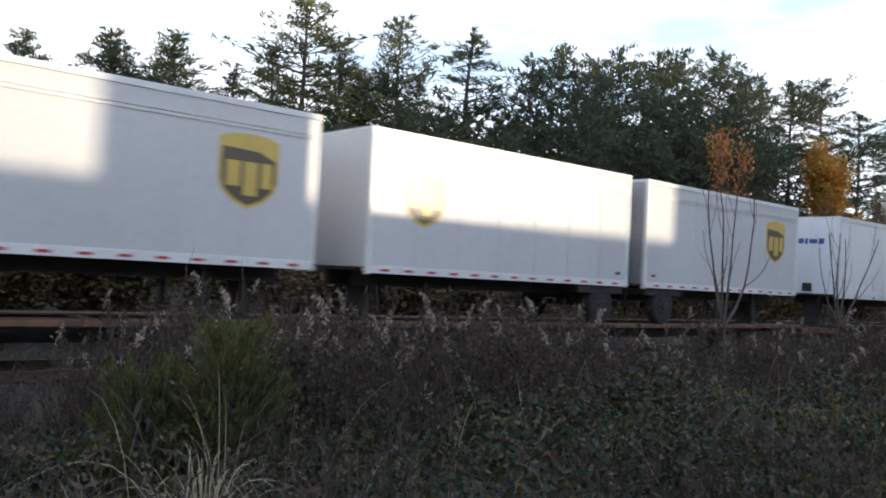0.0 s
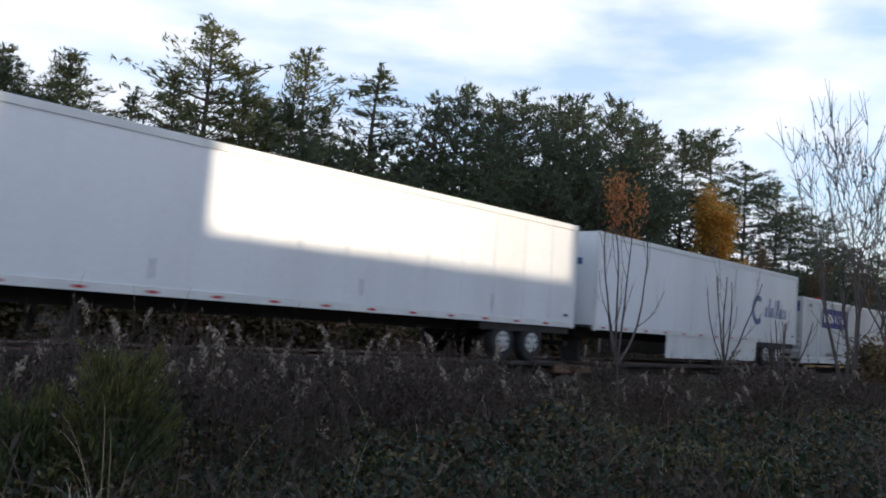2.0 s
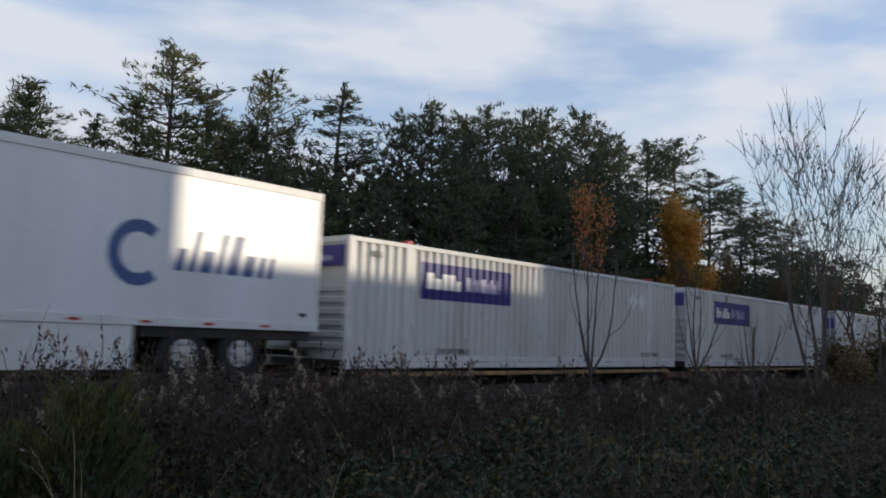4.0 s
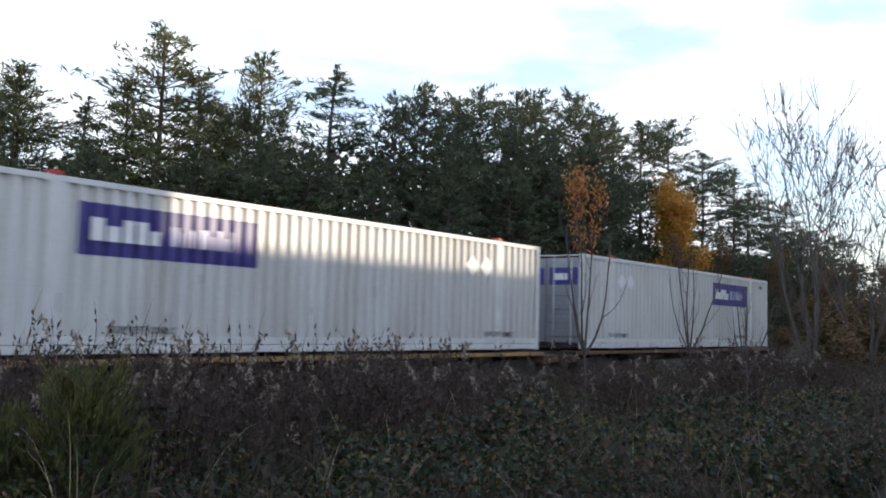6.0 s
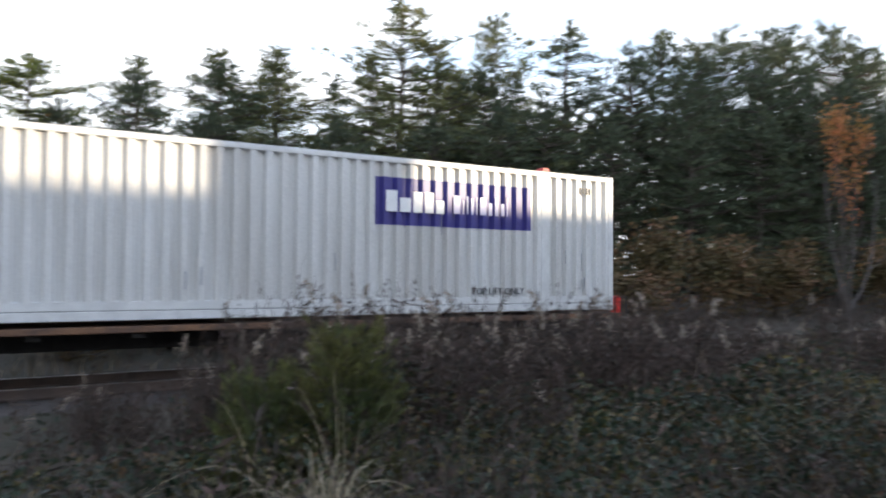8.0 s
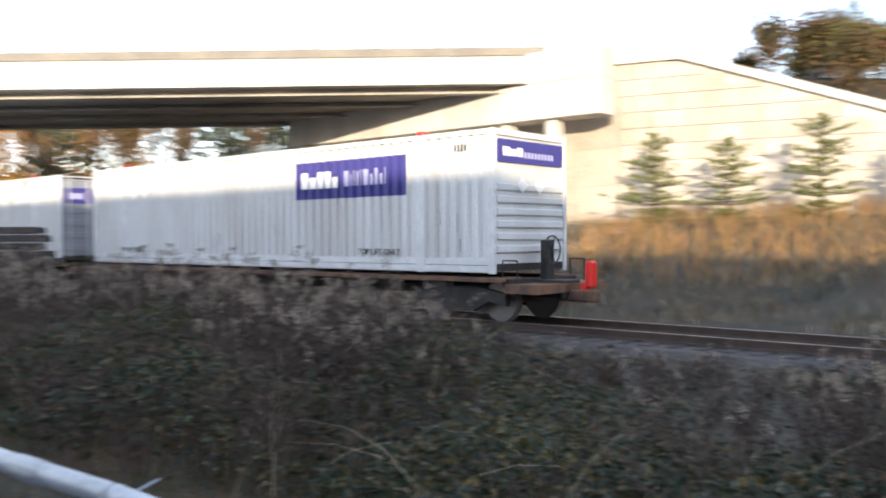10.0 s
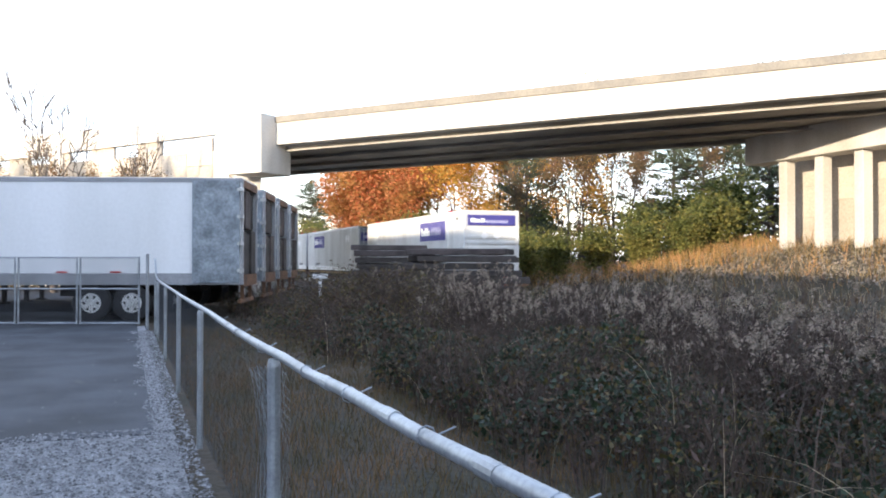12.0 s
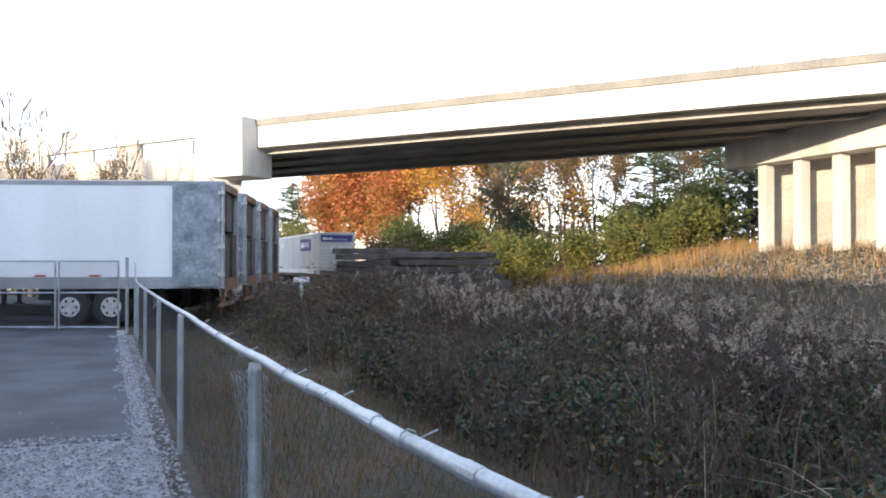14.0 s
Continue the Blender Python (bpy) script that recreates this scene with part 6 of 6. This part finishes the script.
def weed_bush(seed, stems, plumes, label):
    """A dried weed fanning out of one root, its twigs tipped with seed heads."""
    rnd = np.random.default_rng(seed)
    t = thing("weed_bush", label, "weeds", group="dried weed bushes")
    a = rnd.uniform(0, math.tau, stems)
    lean = rnd.uniform(0.05, 0.55, stems)
    b = np.stack([np.cos(a) * 0.1, np.sin(a) * 0.1, np.full(stems, -0.06)], 1) * np.array([1, 1, 1])
    o = np.stack([np.cos(a) * lean, np.sin(a) * lean, rnd.uniform(0.65, 1.15, stems) * (1 - 0.35 * lean)], 1)
    i = np.repeat(np.arange(stems), 8)
    at = b[i] + o[i] * rnd.uniform(0.35, 0.98, len(i))[:, None]
    w = rnd.normal(0, 0.10, (len(i), 3)) + np.array([0, 0, 0.13])
    tagged(raw_object("stalk_tuft", *merge(blade_strips(b, o, 0.012, 0.3, 3), blade_strips(at, w, 0.006, 0.3, 2)), DRY, t), kind="stuff")
    j = np.repeat(np.arange(len(i)), 3)
    c = at[j] + w[j] * rnd.uniform(0, 0.8, len(j))[:, None]
    tagged(raw_object("foliage", *leaf_quads(c, 0.055, 0.02, np.array([[0, 0, -1.0]]), 1.5), DRY, t), kind="stuff")
    top = np.nonzero((at[:, 2] > 0.5) & (rnd.uniform(0, 1, len(at)) < plumes))[0]
    j = np.repeat(top, 34)
    u = rnd.uniform(0, 1, len(j))[:, None]
    nod = unit(rnd.normal(0, 1, (len(at), 3)) * np.array([1, 1, 0]) + 1e-4)[j]
    c = at[j] + w[j] * 0.8 + nod * u ** 2 * 0.07 + np.array([0, 0, 0.17]) * (u - 0.25 * u * u) + rnd.normal(0, 0.018, (len(j), 3)) * (1.25 - u)
    tagged(raw_object("fluff", *leaf_quads(c, 0.045, 0.016), FLUFF, t), kind="stuff")
    return t


brown_bush = weed_bush(81, 46, 0.03, "tall dried brown weed bush beside the track")
plumed_bush = weed_bush(82, 34, 0.17, "dried weed bush topped with pale fluffy seed heads")
spot = random.Random(5)
for source, count, x0, x1, y0, y1, lo, hi in ((brown_bush, 26, 1.5, 26, 6.6, 11.2, 1.0, 1.75), (brown_bush, 10, -18, 0, 5.0, 9.5, 0.7, 1.15), (plumed_bush, 26, -21, -4, 6.0, 10.6, 0.95, 1.5), (plumed_bush, 4, 2, 14, 7.5, 10.5, 1.0, 1.4), (plumed_bush, 7, -5.0, 0.6, 6.2, 8.2, 1.9, 2.4), (plumed_bush, 24, -25, -11, 5.8, 10.6, 1.25, 1.65), (brown_bush, 14, 3.5, 17, 7.0, 11.0, 1.35, 1.75)):
    for k in range(count):
        x, y = spot.uniform(x0, x1), spot.uniform(y0, y1)
        s = spot.uniform(lo, hi) * low_brush(x, y)
        fresh = source.location.length < 0.01
        plant(source if fresh else copy_thing(source, Matrix()), x, y, s, spot.uniform(0, 360), wide=s * spot.uniform(0.8, 1.1))


def bramble_h(x, y):
    return (0.12 + 1.05 * max(0.0, lumps(x, y, 0.55, 20) * 1.5 - 0.3) * (0.7 + 0.6 * lumps(x, y, 1.9, 33))) * low_brush(x, y)


def brambles():
    """Leafy brambles in heaps under the weeds."""
    keep = lambda x, y: fence_side(x, y) * far_fade(x, y) * (1.0 if lumps(x, y, 0.3, 14) > (0.50 if x < -9 else 0.46 if x < -2 else 0.50 if y > 7 else 0.43 if x > 5 else 0.36) else 0.10)
    p = np.concatenate([scatter(110000, -36, 40, 2.3, 11.5, keep), scatter(84000, -13, 13, 2.5, 7.0, lambda x, y: fence_side(x, y) * (0.85 if lumps(x, y, 0.5, 66) > 0.46 else 0.22) * (0.5 if x < -1.2 * y else 1.1))])
    top = np.array([bramble_h(x, y) for x, y in p])
    z = height_at(p) + top * (1 - 0.75 * RNG.uniform(0, 1, len(p)) ** 2) + RNG.normal(0, 0.05, len(p))
    c = np.concatenate([p, z[:, None]], 1)
    k = RNG.uniform(0, 1, len(c)) < 0.60
    near = np.where(np.hypot(c[:, 0], c[:, 1]) < 8.5, 0.066, 0.095)
    tagged(raw_object("bramble_leaves", *leaf_quads(c[k], near[k], near[k] * 0.64), BRAMBLE), "dark green bramble leaves covering the ground", "brambles", kind="stuff")
    tagged(raw_object("turning_leaves", *leaf_quads(c[~k], near[~k] * 0.85, near[~k] * 0.55), BRAMBLE_Y), "bramble leaves turning yellow and brown", "brambles", kind="stuff")
    m = scatter(4200, -34, 38, 2.4, 11.5, keep)
    b = np.concatenate([m, height_at(m)[:, None]], 1)
    o = np.concatenate([RNG.normal(0, 0.6, (len(m), 2)), ((0.45 + 0.75 * RNG.uniform(0, 1, len(m))) * np.array([low_brush(x, y) for x, y in m]))[:, None]], 1)
    tagged(raw_object("bramble_canes", *blade_strips(b, o, 0.013, 0.8, 5), DRY), "arching brown bramble canes", "brambles", kind="stuff")


brambles()


def mound():
    """The heap of canes and vines beside the timbers."""
    n = 2600
    p = np.stack([RNG.normal(-20.5, 2.8, n), RNG.normal(5.6, 1.0, n)], 1)
    z = height_at(p)
    top = 1.45 * np.exp(-((p[:, 0] + 20.5) / 4.2) ** 2 - ((p[:, 1] - 5.6) / 1.7) ** 2)
    b = np.concatenate([p, (z + top * 0.4)[:, None]], 1)
    o = np.concatenate([RNG.normal(0, 0.8, (n, 2)), (top * 0.7 + 0.25 * RNG.uniform(0, 1, n))[:, None]], 1)
    tagged(raw_object("vine_heap", *blade_strips(b, o, 0.018, 1.0, 6), DRY), "heap of tangled brown vines and canes", "vines", kind="stuff")
    i = np.repeat(np.arange(n), 5)
    c = b[i] + o[i] * RNG.uniform(0.2, 1, len(i))[:, None] + RNG.normal(0, 0.12, (len(i), 3))
    tagged(raw_object("vine_leaves", *leaf_quads(c, 0.065, 0.04), BRAMBLE_Y), "faded leaves on the tangled vines", "vines", kind="stuff")


mound()


def turf():
    p = scatter(50000, -24, 6, 0.72, 5.2, lambda x, y: (1.0 if x < -1.2 or y < 2.6 else 0.4) * (1.0 if x > -14 else 0.5))
    z = height_at(p)
    b = np.concatenate([p, z[:, None] - 0.01], 1)
    h = RNG.uniform(0.05, 0.19, len(p))
    o = np.concatenate([RNG.normal(0, 0.045, (len(p), 2)), h[:, None]], 1)
    tagged(raw_object("turf", *blade_strips(b, o, 0.010, 0.6, 2), TURF), "patchy brown and green grass beside the fence", "grass", kind="stuff")
    q = scatter(50000, -60, 12, 17.9, 31, lambda x, y: (0.25 + 0.75 * (lumps(x, y, 0.5, 40) > 0.45)) * 0.8)
    b = np.concatenate([q, height_at(q)[:, None] - 0.02], 1)
    up = np.array([0.14 + 0.6 * lumps(x, y, 0.7, 41) ** 2 for x, y in q]) * RNG.uniform(0.6, 1.3, len(q))
    o = np.concatenate([RNG.normal(0, 0.14, (len(q), 2)), up[:, None]], 1)
    k = RNG.uniform(0, 1, len(q)) < 0.3
    tagged(raw_object("bank_grass", *blade_strips(b[k], o[k], 0.02, 0.6, 2), STRAW), "tawny grass on the bank below the bridge", "grass", kind="stuff")
    tagged(raw_object("bank_weeds", *blade_strips(b[~k], o[~k], 0.02, 0.6, 2), TURF), "brown and green weeds on the bank", "weeds", kind="stuff")
    w = scatter(22000, -62, 9, 22.0, 33.5, lambda x, y: (0.2 + 0.8 * (lumps(x, y, 0.55, 61) > 0.4)) * (0.3 if -34 < x < -17 else 1.0) * min(1.0, (y - 21) / 4))
    b = np.concatenate([w, height_at(w)[:, None] - 0.02], 1)
    up = np.array([0.3 + 0.75 * lumps(x, y, 0.8, 62) for x, y in w]) * RNG.uniform(0.6, 1.2, len(w)) * np.where((w[:, 0] > -34) & (w[:, 0] < -17), 0.6, 1.0)
    o = np.concatenate([RNG.normal(0, 0.16, (len(w), 2)), up[:, None]], 1)
    tagged(raw_object("tawny_grass", *blade_strips(b, o, 0.026, 0.6, 2), TAWNY), "long orange-brown grass before the bridge wall", "grass", kind="stuff")
    d = scatter(60000, -22, -2, -3.4, 0.6, lambda x, y: 1.0 if (y > 0.30 - 0.35 * lumps(x, 0, 0.9, 8) ** 2 or x > -9.0 - 0.5 * lumps(y, 0, 1.1, 5)) else 0.002)
    c = np.concatenate([d, np.full((len(d), 1), 0.03)], 1)
    tagged(raw_object("gravel_stones", *stones(c), GRAVEL), "loose pale gravel stones", "gravel", kind="stuff")


def stones(c):
    n = len(c)
    s = RNG.uniform(0.008, 0.021, (n, 1))
    o = np.array([(1, 0, 0), (0, 1, 0), (-1, 0, 0), (0, -1, 0), (0, 0, 0.8), (0, 0, -0.8)], float)
    v = c[:, None] + o[None] * s[:, None] * RNG.uniform(0.7, 1.3, (n, 6, 3))
    tri = np.array([(0, 1, 4), (1, 2, 4), (2, 3, 4), (3, 0, 4)])
    return v.reshape(-1, 3), (np.arange(n)[:, None, None] * 6 + tri[None]).reshape(-1, 3)


turf()


def ties():
    """Timber ties: those nearest as pieces, the rest joined."""
    first = None
    for k in range(260):
        x = -90 + k * 0.5
        m = pose(x, TRACK_Y, 0, 0, 0, RNG.normal(0, 0.5))
        if first is None:
            first = part("tie", boxes((-0.11, 0.11, -1.3, 1.3, -0.30, -0.158), bevel=0.01), TIE_WOOD, track_bed)
            first.matrix_basis = m
        else:
            shared("tie", first, m, track_bed)


ties()


def rubble():
    """Broken pale stone on the slope below the columns."""
    p = scatter(5200, -41, -16, 23.5, 31.5, lambda x, y: 0.9 if lumps(x, y, 0.7, 12) > 0.4 else 0.2)
    c = np.concatenate([p, height_at(p)[:, None] + 0.02], 1)
    v, f = stones(c)
    v = np.repeat(c, 6, axis=0) + (v - np.repeat(c, 6, axis=0)) * 4.2
    tagged(raw_object("slope_rubble", v, f, RUBBLE), "pale broken stone below the bridge columns", "rubble", kind="stuff")


RUBBLE = mat("rubble_stone", (0.36, 0.31, 0.25), 0.9, 0, 0.35, 1.5, 20, 0.3, island=0.35)
rubble()


def dry_stalks():
    """Long pale stalks leaning out of the brambles near the fence."""
    p = scatter(1300, -16, 22, 2.6, 9.5, lambda x, y: fence_side(x, y) * (0.9 if lumps(x, y, 0.8, 91) > 0.5 else 0.15))
    b = np.concatenate([p, height_at(p)[:, None]], 1)
    o = np.concatenate([RNG.normal(0, 0.5, (len(p), 2)), RNG.uniform(0.4, 1.15, (len(p), 1)) * np.array([[low_brush(x, y)] for x, y in p])], 1)
    tagged(raw_object("dry_stalks", *blade_strips(b, o, 0.007, 0.7, 5), STRAW), "thin pale dry stalks among the brambles", "weeds", kind="stuff")


dry_stalks()


def far_woods():
    """The wood's dark depth behind the first trees."""
    n = 34000
    x = RNG.uniform(6, 150, n)
    roof = np.interp(x, [6, 12, 20, 36, 42, 72, 80, 150], [4.5, 5.0, 7.5, 9.5, 12.5, 14.5, 9.0, 9.0]) + np.sin(x * 0.9) * 0.8 + np.sin(x * 2.3) * 0.6
    c = np.stack([x, RNG.uniform(38, 47, n), 0.5 + roof * RNG.uniform(0, 1, n) ** 0.8], 1)
    m = 7000
    x2 = RNG.uniform(-150, -48, m)
    roof2 = 5.0 + np.sin(x2 * 0.5) * 1.5
    c2 = np.stack([x2, RNG.uniform(46, 54, m), roof2 * RNG.uniform(0, 1, m)], 1)
    tagged(raw_object("far_woods", *leaf_quads(np.concatenate([c, c2]), 0.75, 0.45), FAR_WOOD), "dark wood behind the first row of trees", "woods", kind="stuff")


far_woods()


def motions():
    """The train rolls west at a falling pace; its wheels turn with it."""
    times = [k * 0.5 for k in range(29)]
    for ob, x, turn in MOVING:
        walk(ob, [(t, pose(x - travelled(t), TRACK_Y, 0, 0, 0, turn)) for t in times])
    for ws, x in WHEELS:
        rows = []
        for k in range(FPS * 14 + 1):
            t = k / FPS
            a = -travelled(t) / WHEEL_R
            rows.append((t, Matrix.Translation((x, 0, WHEEL_R)) @ Matrix.Rotation(a, 4, "Y")))
        walk(ws, rows)


motions()
